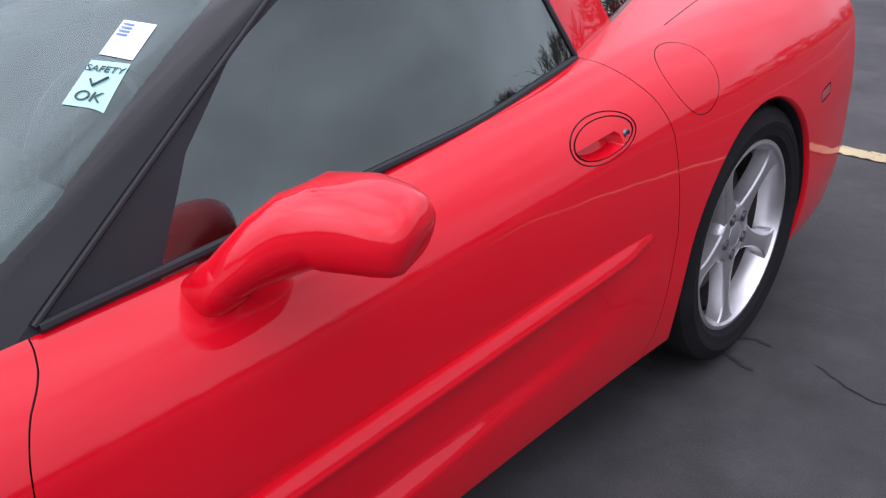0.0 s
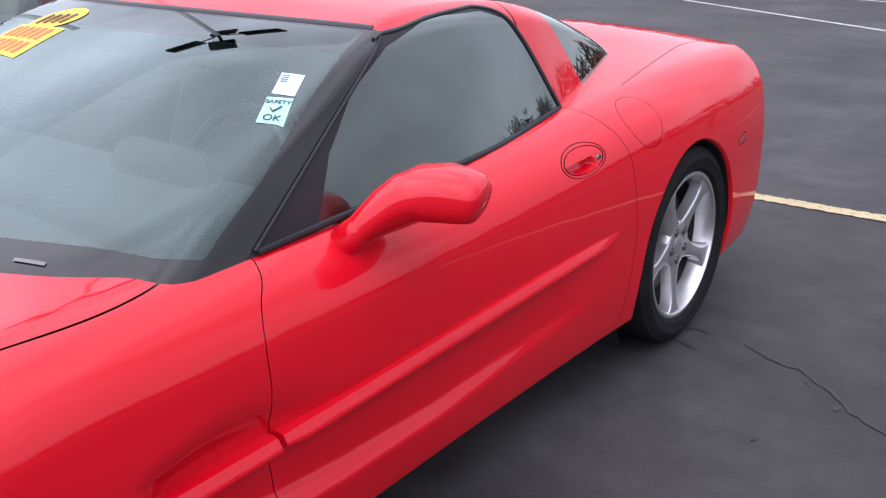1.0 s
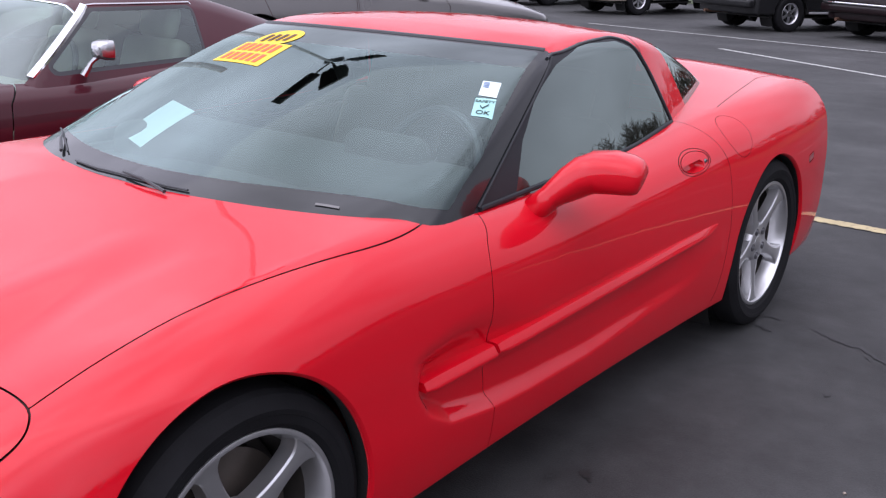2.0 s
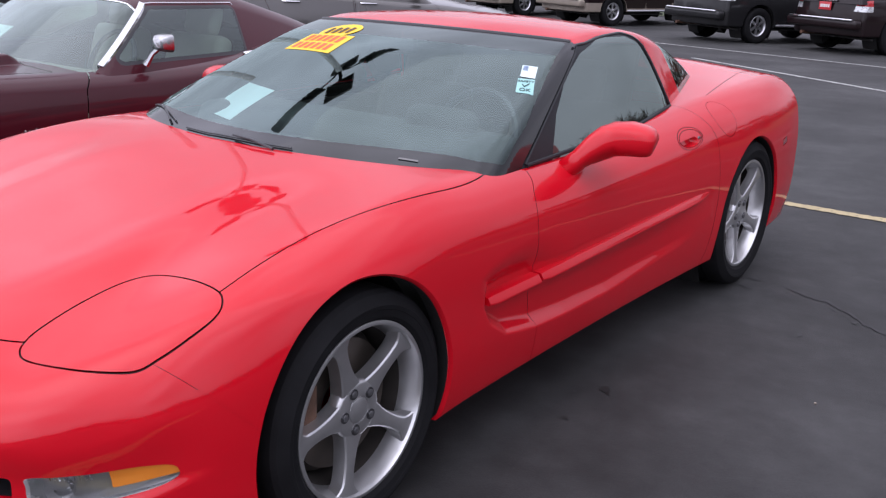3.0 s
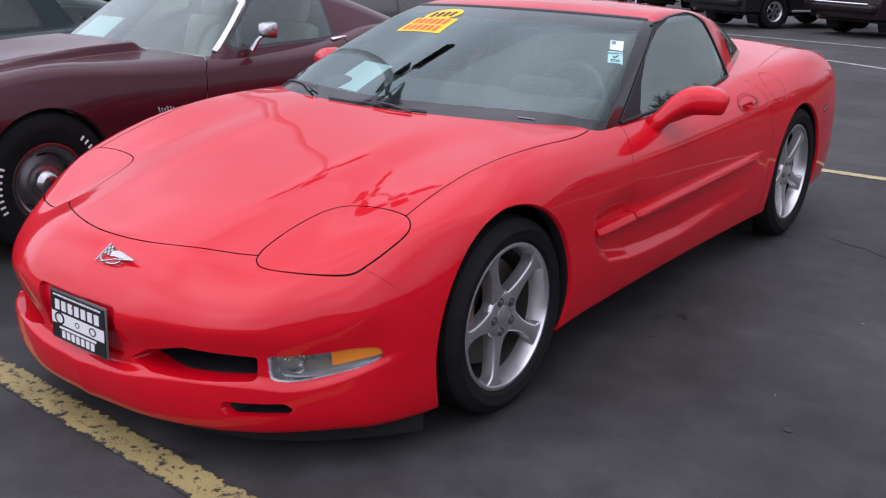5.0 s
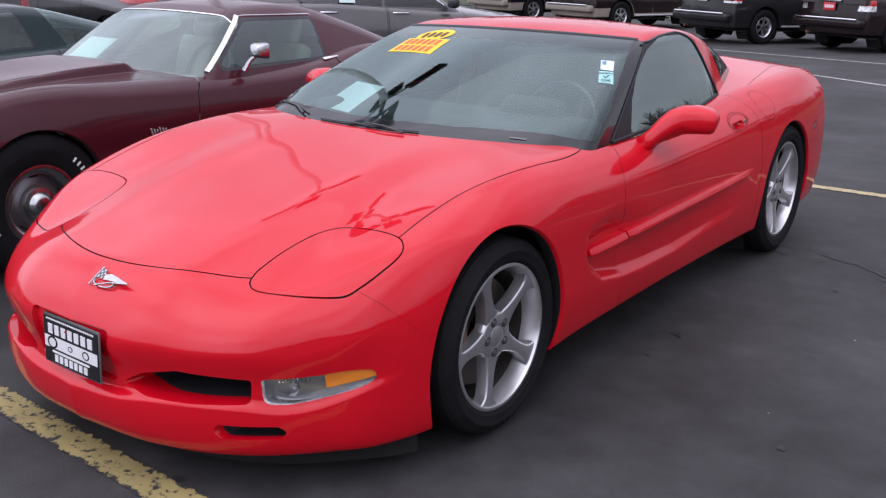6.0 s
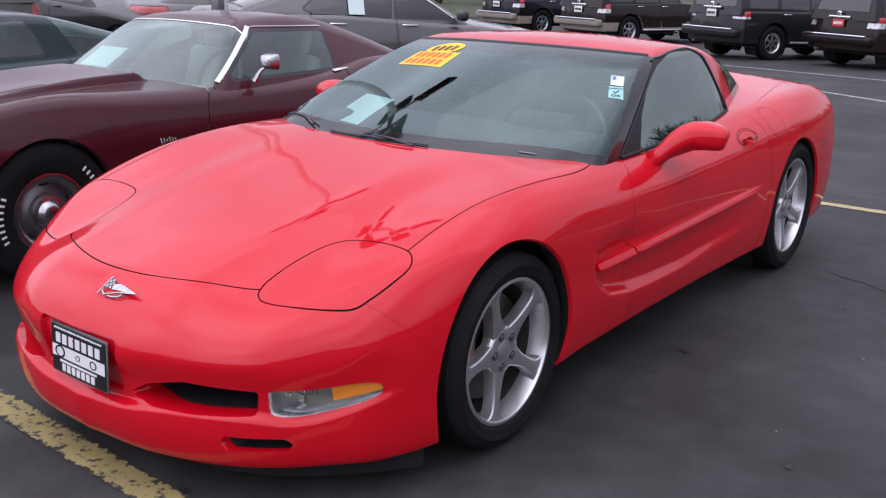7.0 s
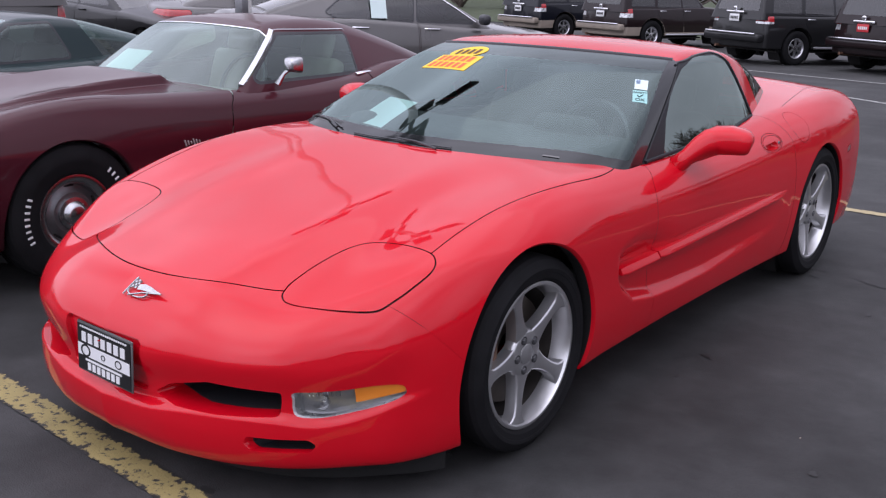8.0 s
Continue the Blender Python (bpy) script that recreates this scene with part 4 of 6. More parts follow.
        line = smooth_line([(1.425, 1.137), (1.46, 1.146), (1.53, 1.150), (1.66, 1.162), (1.80, 1.166), (1.90, 1.163), (1.99, 1.135), (2.045, 1.066), (2.10, 0.95), (2.142, 0.87)], False)
        y, z = (np.array(v) for v in zip(*line))
        x = surface_x(red_glass, y, z, 0.2)
        bm = bmesh.new()
        tube(bm, [(s * (a + 0.002), b, c) for a, b, c in zip(x, y, z)], 0.0055, 8)
        part("roof_seal", bm, BLACK, car)

    # door mirrors
    for s in (1, -1):
        path = [((0.836, 1.105, 0.782), 0.045, 0.036), ((0.852, 1.106, 0.797), 0.044, 0.035), ((0.864, 1.108, 0.809), 0.043, 0.034), ((0.867, 1.110, 0.812), 0.041, 0.032), ((0.882, 1.125, 0.829), 0.048, 0.036), ((0.900, 1.152, 0.848), 0.065, 0.045),
                ((0.922, 1.185, 0.867), 0.083, 0.054), ((0.952, 1.210, 0.881), 0.086, 0.058), ((0.998, 1.226, 0.885), 0.079, 0.056), ((1.036, 1.237, 0.881), 0.072, 0.051), ((1.058, 1.244, 0.877), 0.064, 0.045), ((1.067, 1.248, 0.875), 0.056, 0.038), ((1.073, 1.250, 0.874), 0.046, 0.029), ((1.076, 1.251, 0.873), 0.030, 0.017)]
        rings = []
        for k, (c, a, b) in enumerate(path):
            d = (Vector(path[min(k + 1, len(path) - 1)][0]) - Vector(path[max(k - 1, 0)][0])).normalized()
            e = (Vector((0, 1, 0)) - d * d.y).normalized()
            q = d.cross(e)
            ring = []
            for t in np.linspace(0, 2 * math.pi, 28, endpoint=False):
                ct, st = math.cos(t), math.sin(t)
                v = Vector(c) + e * a * math.copysign(abs(ct) ** 0.75, ct) + q * b * math.copysign(abs(st) ** 0.75, st)
                ring.append((s * v.x, v.y, v.z))
            rings.append(ring)
        bm = bmesh.new()
        loft(bm, rings[3:])
        bmesh.ops.subdivide_edges(bm, edges=[e for e in bm.edges if e.calc_length() > 0.02], cuts=1, smooth=0.5, use_grid_fill=True)
        arm = part("door_mirror", bm, RED, car, "red door mirror on a curved stalk", angle=75)
        bm = bmesh.new()
        loft(bm, rings[:4])
        part("mirror_foot", bm, RED, arm, angle=60)
        bm = bmesh.new()
        box(bm, (0.10, 0.02, 0.066), (s * 0.985, 1.268, 0.888), 0.009, pose(0, 0, 0, 0, 0, s * 12))
        part("mirror_glass", bm, CHROME, arm, "mirror glass")

    # wheels
    for s, flip in ((1, False), (-1, True)):
        star_wheel(car, (s * 0.795, 0.006, 0.322), 0.245, 0.241, 0.324, 40, flip)
        star_wheel(car, (s * 0.799, 2.655, 0.336), 0.272, 0.247, 0.338, 47, flip)

    # front plate, badge, wipers
    plate = thing("dealer_plate", "black and white dealer plate on the red bumper", "plate")
    tilt = pose(0.018, -0.956, 0.3765, -3, -1, -3.4)
    bm = bmesh.new()
    box(bm, (0.305, 0.006, 0.157), (0, 0, 0), 0.004)
    part("plate_frame", bm, material("pewter_frame", (0.16, 0.16, 0.16), 0.4, metal=0.6), plate).matrix_basis = tilt
    rows = [((0.291, 0.143), (0, 0.0), PLATE), ((0.285, 0.036), (0, -0.008), PLATE_WHITE)]
    for (w, h), (x, z), mat in rows:
        bm = bmesh.new()
        box(bm, (w, 0.003, h), (x, -0.004 - 0.001 * (mat is PLATE_WHITE), z))
        part("plate_field", bm, mat, plate).matrix_basis = tilt
    for z, h, n, w in ((0.034, 0.030, 7, 0.250), (0.0635, 0.005, 22, 0.26), (-0.055, 0.022, 7, 0.185)):
        for k in range(n):
            bm = bmesh.new()
            box(bm, (w / n * 0.66, 0.002, h), (-w / 2 + w / n * (k + 0.5), -0.0065, z))
            part("print_bar", bm, PLATE_WHITE, plate, smooth=False).matrix_basis = tilt
    bm = bmesh.new()
    box(bm, (0.20, 0.002, 0.006), (0, -0.0065, -0.0360))
    part("print_bar", bm, PLATE_WHITE, plate, smooth=False).matrix_basis = tilt
    for x, w in ((-0.098, 0.027), (0.0, 0.012), (0.083, 0.018)):
        bm = bmesh.new()
        lathe(bm, [(-0.0075, w * 0.72), (-0.0075, w), (-0.006, w)], "y", 24)
        bmesh.ops.scale(bm, vec=(1, 1, 0.72), verts=bm.verts)
        bmesh.ops.translate(bm, vec=(x, 0, -0.008), verts=bm.verts)
        part("round_mark", bm, PLATE, plate).matrix_basis = tilt
    bm = bmesh.new()
    rows = []
    for x in np.linspace(-0.83, 0.83, 35):
        y = float(red_plan(abs(x))) - 0.80
        rows.append([(x, y, 0.045), (x, y + 0.012, 0.045), (x, y + 0.012, 0.16), (x, y - 0.012, 0.16)])
    loft(bm, rows)
    part("air_dam", bm, WELL, car, "black rubber air dam under the nose")
    badge = new("nose_badge")
    badge.parent = car
    badge["label"] = "chrome crossed-flags badge"
    badge.matrix_basis = pose(0.080, -0.868, 0.568, 44) @ Matrix.Scale(0.86, 4)
    bm = bmesh.new()
    turn = [2 * math.pi * k / 40 for k in range(41)]
    tube(bm, [(0.052 * math.cos(t), -0.004 + 0.019 * math.sin(t), 0.004) for t in turn], 0.0032, 6, False)
    part("badge_ring", bm, PEWTER, badge)
    for points in (((-0.060, -0.028, 0.006), (-0.049, 0.008, 0.007), (-0.036, 0.047, 0.006)), ((-0.032, -0.026, 0.008), (0.030, -0.004, 0.009), (0.118, 0.013, 0.006))):
        bm = bmesh.new()
        tube(bm, points, 0.0030, 6)
        part("flag_staff", bm, PEWTER, badge)
    for i in range(4):
        for j in range(4):
            bm = bmesh.new()
            box(bm, (0.0085, 0.0078, 0.002 + 0.002 * ((i + j) % 2)), (-0.041 + 0.0092 * i - 0.0024 * j, 0.040 - 0.0084 * j - 0.0022 * i, 0.006), 0.0005)
            part("flag_square", bm, PEWTER if (i + j) % 2 == 0 else NUT, badge, smooth=False)
    bm = bmesh.new()
    loft(bm, [[(x, y - w, 0.005), (x, y, 0.005), (x, y, 0.009), (x, y - w, 0.009)] for x, y, w in ((-0.006, 0.022, 0.020), (0.020, 0.029, 0.024), (0.050, 0.026, 0.020), (0.085, 0.019, 0.013), (0.114, 0.014, 0.004))])
    part("plain_flag", bm, PEWTER, badge)
    for x0, x1, y0, y1 in ((-0.74, -0.36, 0.665, 0.455), (-0.26, 0.24, 0.400, 0.400)):
        bm = bmesh.new()
        pts = []
        for k in np.linspace(0, 1, 9):
            x, y = x0 + (x1 - x0) * k, y0 + (y1 - y0) * k
            y = max(y, hood_edge(x) + 0.014)
            pts.append((x, y, float(surface_z(red_glass, x, y)) + 0.005))
        tube(bm, pts, 0.003, 6)
        w = part("wiper", bm, BLACK, car, "black windscreen wiper")
        bm = bmesh.new()
        p, q = Vector(pts[4]), Vector(pts[7])
        tube(bm, [p + Vector((0, 0, 0.008)), (p + q) / 2 + Vector((0, -0.012, 0.008)), q + Vector((0.02, -0.03, -0.004))], [0.003, 0.004, 0.005], 6)
        part("wiper_arm", bm, BLACK, w)

    # cabin
    bm = bmesh.new()
    box(bm, (1.36, 1.9, 0.04), (0, 1.7, 0.22), 0.01)
    part("cabin_floor", bm, INTERIOR, car)
    # added panel: keeps the red tail from showing through the windscreen
    bm = bmesh.new()
    box(bm, (1.10, 0.03, 0.40), (0, 2.13, 0.90), 0.01, pose(0, 0, 0, -14))
    part("sight_block", bm, INTERIOR, car, "added dark panel behind the seats that blocks the view to the tail")
    bm = bmesh.new()
    box(bm, (1.38, 0.9, 0.05), (0, 2.62, 0.70), 0.01)
    part("luggage_floor", bm, INTERIOR, car)
    for s in (1, -1):
        bm = bmesh.new()
        box(bm, (0.03, 1.9, 0.58), (s * 0.725, 1.7, 0.50), 0.01)
        part("door_card", bm, INTERIOR, car)
        bm = bmesh.new()
        box(bm, (0.50, 0.52, 0.16), (s * 0.37, 1.42, 0.34), 0.06, None, 4)
        seat = part("seat", bm, LEATHER, car, "leather bucket seat")
        bm = bmesh.new()
        box(bm, (0.48, 0.14, 0.56), (s * 0.37, 1.82, 0.62), 0.055, pose(0, 0, 0, -22), 4)
        part("seat_back", bm, LEATHER, seat)
        bm = bmesh.new()
        box(bm, (0.28, 0.10, 0.20), (s * 0.37, 1.94, 0.945), 0.045, pose(0, 0, 0, -22), 4)
        part("headrest", bm, LEATHER, seat)
    bm = bmesh.new()
    box(bm, (1.36, 0.32, 0.26), (0, 0.95, 0.74), 0.06, None, 4)
    part("dashboard", bm, DASH, car)
    bm = bmesh.new()
    lathe(bm, [(0.016 * math.sin(t), 0.18 + 0.016 * math.cos(t)) for t in np.linspace(0, 2 * math.pi, 9)], "y", 36)
    part("steering_wheel", bm, BLACK, car).matrix_basis = pose(0.37, 1.22, 0.80, -22)
    bm = bmesh.new()
    box(bm, (0.30, 0.10, 0.20), (0.37, 1.02, 0.84), 0.05, None, 3)
    part("instrument_hood", bm, INTERIOR, car)
    bm = bmesh.new()
    box(bm, (0.22, 0.03, 0.06), (0, 1.20, 1.11), 0.012)
    part("cabin_mirror", bm, BLACK, car)
    return car


def on_screen(x, y):
    return float(surface_z(red_glass, x, y))


def decal(name, corners, mat, parent, lift=0.003, n=8):
    """A sheet laid on the windscreen between four (x, y) corners."""
    (ax, ay), (bx, by), (cx, cy), (dx, dy) = corners
    bm = bmesh.new()
    grid = []
    for i in range(n + 1):
        u = i / n
        row = []
        for j in range(n + 1):
            v = j / n
            x = (ax * (1 - u) + bx * u) * (1 - v) + (dx * (1 - u) + cx * u) * v
            y = (ay * (1 - u) + by * u) * (1 - v) + (dy * (1 - u) + cy * u) * v
            row.append(bm.verts.new((x, y - lift * 0.36, on_screen(x, y) + lift)))
        grid.append(row)
    for i in range(n):
        for j in range(n):
            bm.faces.new((grid[i][j], grid[i + 1][j], grid[i + 1][j + 1], grid[i][j + 1]))
    return part(name, bm, mat, parent)


def on_decal(corners, u, v):
    (ax, ay), (bx, by), (cx, cy), (dx, dy) = corners
    return ((ax * (1 - u) + bx * u) * (1 - v) + (dx * (1 - u) + cx * u) * v, (ay * (1 - u) + by * u) * (1 - v) + (dy * (1 - u) + cy * u) * v)


def sub_decal(corners, u0, v0, u1, v1):
    return [on_decal(corners, u, v) for u, v in ((u0, v0), (u1, v0), (u1, v1), (u0, v1))]


def decal_words(text, size, corners, u, v, mat, parent, name, lift):
    """Lettering laid on a sheet, upright towards its top edge."""
    o = Vector((*on_decal(corners, u, v), 0))
    r = Vector((*on_decal(corners, u + 0.1, v), 0))
    t = Vector((*on_decal(corners, u, v + 0.1), 0))
    for p in (o, r, t):
        p.z = on_screen(p.x, p.y)
    ex = (r - o).normalized()
    ez = ex.cross(t - o).normalized()
    ey = ez.cross(ex)
    m = Matrix((ex, ey, ez)).transposed().to_4x4()
    m.translation = o + ez * lift
    return words(text, size, m, mat, name, parent)


def screen_papers():
    """The papers and stickers on the windscreen; corners run from the bottom left, as one reads them."""
    safety = [(0.652, 1.042), (0.705, 1.067), (0.665, 1.141), (0.613, 1.116)]
    st = thing("safety_sticker", "pale mint safety check sticker on the windscreen", "sticker")
    decal("sheet", safety, MINT, st, 0.0010)
    decal_words("SAFETY", 0.0170, safety, 0.5, 0.80, INK, st, "lettering", 0.0028)
    decal_words("OK", 0.027, safety, 0.5, 0.20, INK, st, "lettering", 0.0028)
    p = [on_decal(safety, *uv) for uv in ((0.33, 0.55), (0.45, 0.42), (0.72, 0.64))]
    bm = bmesh.new()
    tube(bm, [(x, y - 0.0016, on_screen(x, y) + 0.0035) for x, y in p], 0.0018, 5)
    part("tick_mark", bm, INK, st)
    flag = [(0.612, 1.129), (0.661, 1.147), (0.630, 1.213), (0.580, 1.194)]
    st = thing("flag_sticker", "small white and blue flag sticker on the windscreen", "sticker")
    decal("sheet", flag, WHITE, st, 0.0010)
    for k in range(4):
        decal("print_bar", sub_decal(flag, 0.10, 0.55 + 0.1 * k, 0.42, 0.60 + 0.1 * k), BLUE, st, 0.0024, 2)
    st = thing("price_sheet", "white price sheet leaning behind the windscreen", "paper")
    a, b, c, d = Vector((-0.64, 0.832, 0.822)), Vector((-0.372, 0.709, 0.834)), Vector((-0.300, 0.869, 0.935)), Vector((-0.550, 0.975, 0.930))
    bm = bmesh.new()
    loft(bm, [[a.lerp(d, k) + Vector((0, 0, q)), b.lerp(c, k) + Vector((0, 0, q)), b.lerp(c, k) + Vector((0, 0, q + 0.0012)), a.lerp(d, k) + Vector((0, 0, q + 0.0012))] for k, q in ((0, 0), (0.25, 0.003), (0.5, 0.004), (0.75, 0.003), (1, 0))])
    part("sheet", bm, PALE, st)
    st = thing("stamped_strip", "small pale metal strip at the foot of the windscreen", "label")
    decal("sheet", [(0.570, 0.533), (0.626, 0.558), (0.622, 0.565), (0.566, 0.540)], GREY, st, 0.0025, 4)
    sale = [(-0.440, 1.062), (-0.158, 1.008), (-0.160, 1.162), (-0.420, 1.200)]
    st = thing("sale_sticker", "yellow and orange sale sticker across the windscreen corner", "sticker")
    decal("sheet", sale, YELLOW, st, 0.0012)
    for r, (v0, v1, n) in enumerate(((0.10, 0.45, 6), (0.54, 0.92, 6))):
        for k in range(n):
            u0 = 0.08 + k * 0.84 / n
            decal("print_bar", sub_decal(sale, u0, v0, u0 + 0.09, v1), ORANGE, st, 0.0024, 3)
    bm = bmesh.new()
    ring, mid = [], (-0.292, 1.228)
    for t in np.linspace(0, 2 * math.pi, 40, endpoint=False):
        x, y = mid[0] + 0.098 * math.cos(t), mid[1] + 0.072 * math.sin(t)
        ring.append(bm.verts.new((x, y - 0.0004, on_screen(x, y) + 0.0018)))
    bm.faces.new(ring)
    part("oval", bm, YELLOW, st)
    for k in range(4):
        u = mid[0] - 0.055 + 0.036 * k
        decal("print_bar", [(u - 0.010, mid[1] - 0.030), (u + 0.010, mid[1] - 0.034), (u + 0.010, mid[1] + 0.026), (u - 0.010, mid[1] + 0.030)], RUST, st, 0.0030, 2)


red_coupe()
screen_papers()


# ---- the lot ----
def sheet(name, corners, z, mat, label, kind="structure", category="ground"):
    bm = bmesh.new()
    bm.faces.new([bm.verts.new((x, y, z)) for x, y in corners])
    return tagged(part(name, bm, mat), label, category, "", kind)


def lot_z(y):
    """The car park is level round the coupes and falls gently away behind them."""
    return -0.022 * min(max(y - 3.0, 0.0), 20.4)


def on_lot(x, y, rz, axle):
    """The pose of a car that stands on the falling ground, its front axle at (x, y)."""
    back = y + math.cos(radians(rz)) * axle
    return pose(x, y, lot_z(y)) @ pose(0, 0, 0, 0, 0, rz) @ pose(0, 0, 0, math.degrees(math.atan2(lot_z(back) - lot_z(y), axle)))


bm = bmesh.new()
loft(bm, [[(-900, y, lot_z(y)), (900, y, lot_z(y))] for y in (-900, -20, 3.0, 23.4, 900)], cap=False, loop=False)
tagged(part("ground", bm, ASPHALT, smooth=False), "dark grey worn asphalt of the car park", "ground", "", "structure")


def paint_line(x0, y0, x1, y1, width, mat, label):
    """A painted line with ragged edges."""
    rnd = random.Random(int(abs(x0 * 31 + y0 * 17) * 10))
    d = Vector((x1 - x0, y1 - y0)).normalized()
    n = int(Vector((x1 - x0, y1 - y0)).length / 0.012)
    bm = bmesh.new()
    uv = bm.loops.layers.uv.new("across")
    rows = []
    for k in range(n + 1):
        c = Vector((x0, y0)).lerp(Vector((x1, y1)), k / n)
        row = []
        for s in (1, 0, -1):
            a = c + Vector((-d.y, d.x)) * (s * (width / 2 + rnd.uniform(-0.004, 0.004)))
            row.append(bm.verts.new((*a, lot_z(a.y) + 0.004)))
        rows.append(row)
    for p, q in zip(rows, rows[1:]):
        for j in (0, 1):
            f = bm.faces.new((p[j], p[j + 1], q[j + 1], q[j]))
            for lp, v in zip(f.loops, (j, j + 1, j + 1, j)):
                # 0 at an edge of the line, 1 along its middle
                lp[uv].uv = (1 - abs(v - 1), 0.0)
    tagged(part("parking_line", bm, mat, smooth=False), label, "line", "", "structure")


paint_line(-6.0, -0.555, 4.0, -1.135, 0.120, LINE_YELLOW, "worn yellow parking line on the asphalt")
paint_line(-4.0, 4.50, 7.0, 4.55, 0.115, LINE_PALE, "faded yellow parking line on the asphalt")
paint_line(-4.5, 14.9, 6.0, 8.2, 0.115, LINE_WHITE, "faded white parking line on the asphalt")
paint_line(-9.0, 18.3, 6.0, 15.0, 0.115, LINE_WHITE, "faded white parking line on the asphalt")


def crack(points, width, seed):
    rnd = random.Random(seed)
    P = [Vector(p) for p in points]
    fine = []
    for a, b in zip(P, P[1:]):
        n = max(2, int((b - a).length / 0.025))
        for k in range(n):
            c = a.lerp(b, k / n)
            fine.append(c + Vector((rnd.uniform(-0.008, 0.008), rnd.uniform(-0.008, 0.008))))
    fine.append(P[-1])
    bm = bmesh.new()
    rows = []
    for k, c in enumerate(fine):
        d = (fine[min(k + 1, len(fine) - 1)] - fine[max(k - 1, 0)]).normalized()
        w = width * rnd.uniform(0.4, 1.1) * min(1, 0.3 + 0.2 * min(k, len(fine) - 1 - k))
        s = Vector((-d.y, d.x)) * w / 2
        rows.append([bm.verts.new((*(c + s), 0.003)), bm.verts.new((*(c - s), 0.003))])
    for p, q in zip(rows, rows[1:]):
        bm.faces.new((p[0], p[1], q[1], q[0]))
    tagged(part("asphalt_crack", bm, CRACK, smooth=False), "thin dark crack in the asphalt", "crack", "", "structure")


crack([(0.905, 2.64), (0.94, 2.625), (0.985, 2.61), (1.01, 2.60)], 0.020, 1)
crack([(0.90, 2.73), (0.945, 2.755), (0.985, 2.75), (1.0, 2.745)], 0.014, 2)
crack([(1.13, 2.73), (1.28, 2.66), (1.33, 2.665), (1.45, 2.57), (1.55, 2.47), (1.66, 2.40), (1.9, 2.2), (2.2, 2.1)], 0.020, 3)
crack([(1.37, 2.62), (1.385, 2.58), (1.40, 2.555)], 0.014, 6)


def spot(x, y, rx, ry, seed):
    rnd = random.Random(seed)
    bm = bmesh.new()
    ph = [rnd.uniform(0, 6.28) for _ in range(4)]
    bm.faces.new([bm.verts.new((x + rx * r * math.cos(t), y + ry * r * math.sin(t), 0.003)) for t in np.linspace(0, 2 * math.pi, 36, endpoint=False)
                  for r in (1 + 0.25 * math.sin(2 * t + ph[0]) + 0.18 * math.sin(3 * t + ph[1]) + 0.12 * math.sin(7 * t + ph[2]),)])
    tagged(part("oil_spot", bm, SPOT, smooth=False), "small dark oil stain on the asphalt", "stain", "", "structure")


spot(1.005, 1.172, 0.017, 0.022, 11)
spot(1.030, 1.150, 0.010, 0.010, 12)
spot(0.93, 1.09, 0.008, 0.008, 2)
spot(0.33, -0.85, 0.02, 0.014, 4)
spot(1.507, 2.467, 0.013, 0.013, 6)
spot(1.371, 2.165, 0.008, 0.026, 7)
spot(1.008, 0.889, 0.009, 0.010, 9)
spot(1.686, 0.439, 0.014, 0.016, 10)


def pebble(x, y, r, seed):
    rnd = random.Random(seed)
    bm = bmesh.new()
    bmesh.ops.create_icosphere(bm, subdivisions=1, radius=r, matrix=Matrix.Translation((x, y, r * 0.5)))
    for v in bm.verts:
        v.co += Vector((rnd.uniform(-1, 1), rnd.uniform(-1, 1), rnd.uniform(-1, 0.5))) * r * 0.25
    tagged(part("pebble", bm, BEIGE), "pale pebble lying on the asphalt", "stone", "loose pebbles")


for k, (x, y) in enumerate(((1.568, 0.666), (1.15, -0.55), (1.62, 1.55))):
    pebble(x, y, 0.0035 + 0.001 * (k % 3), k)


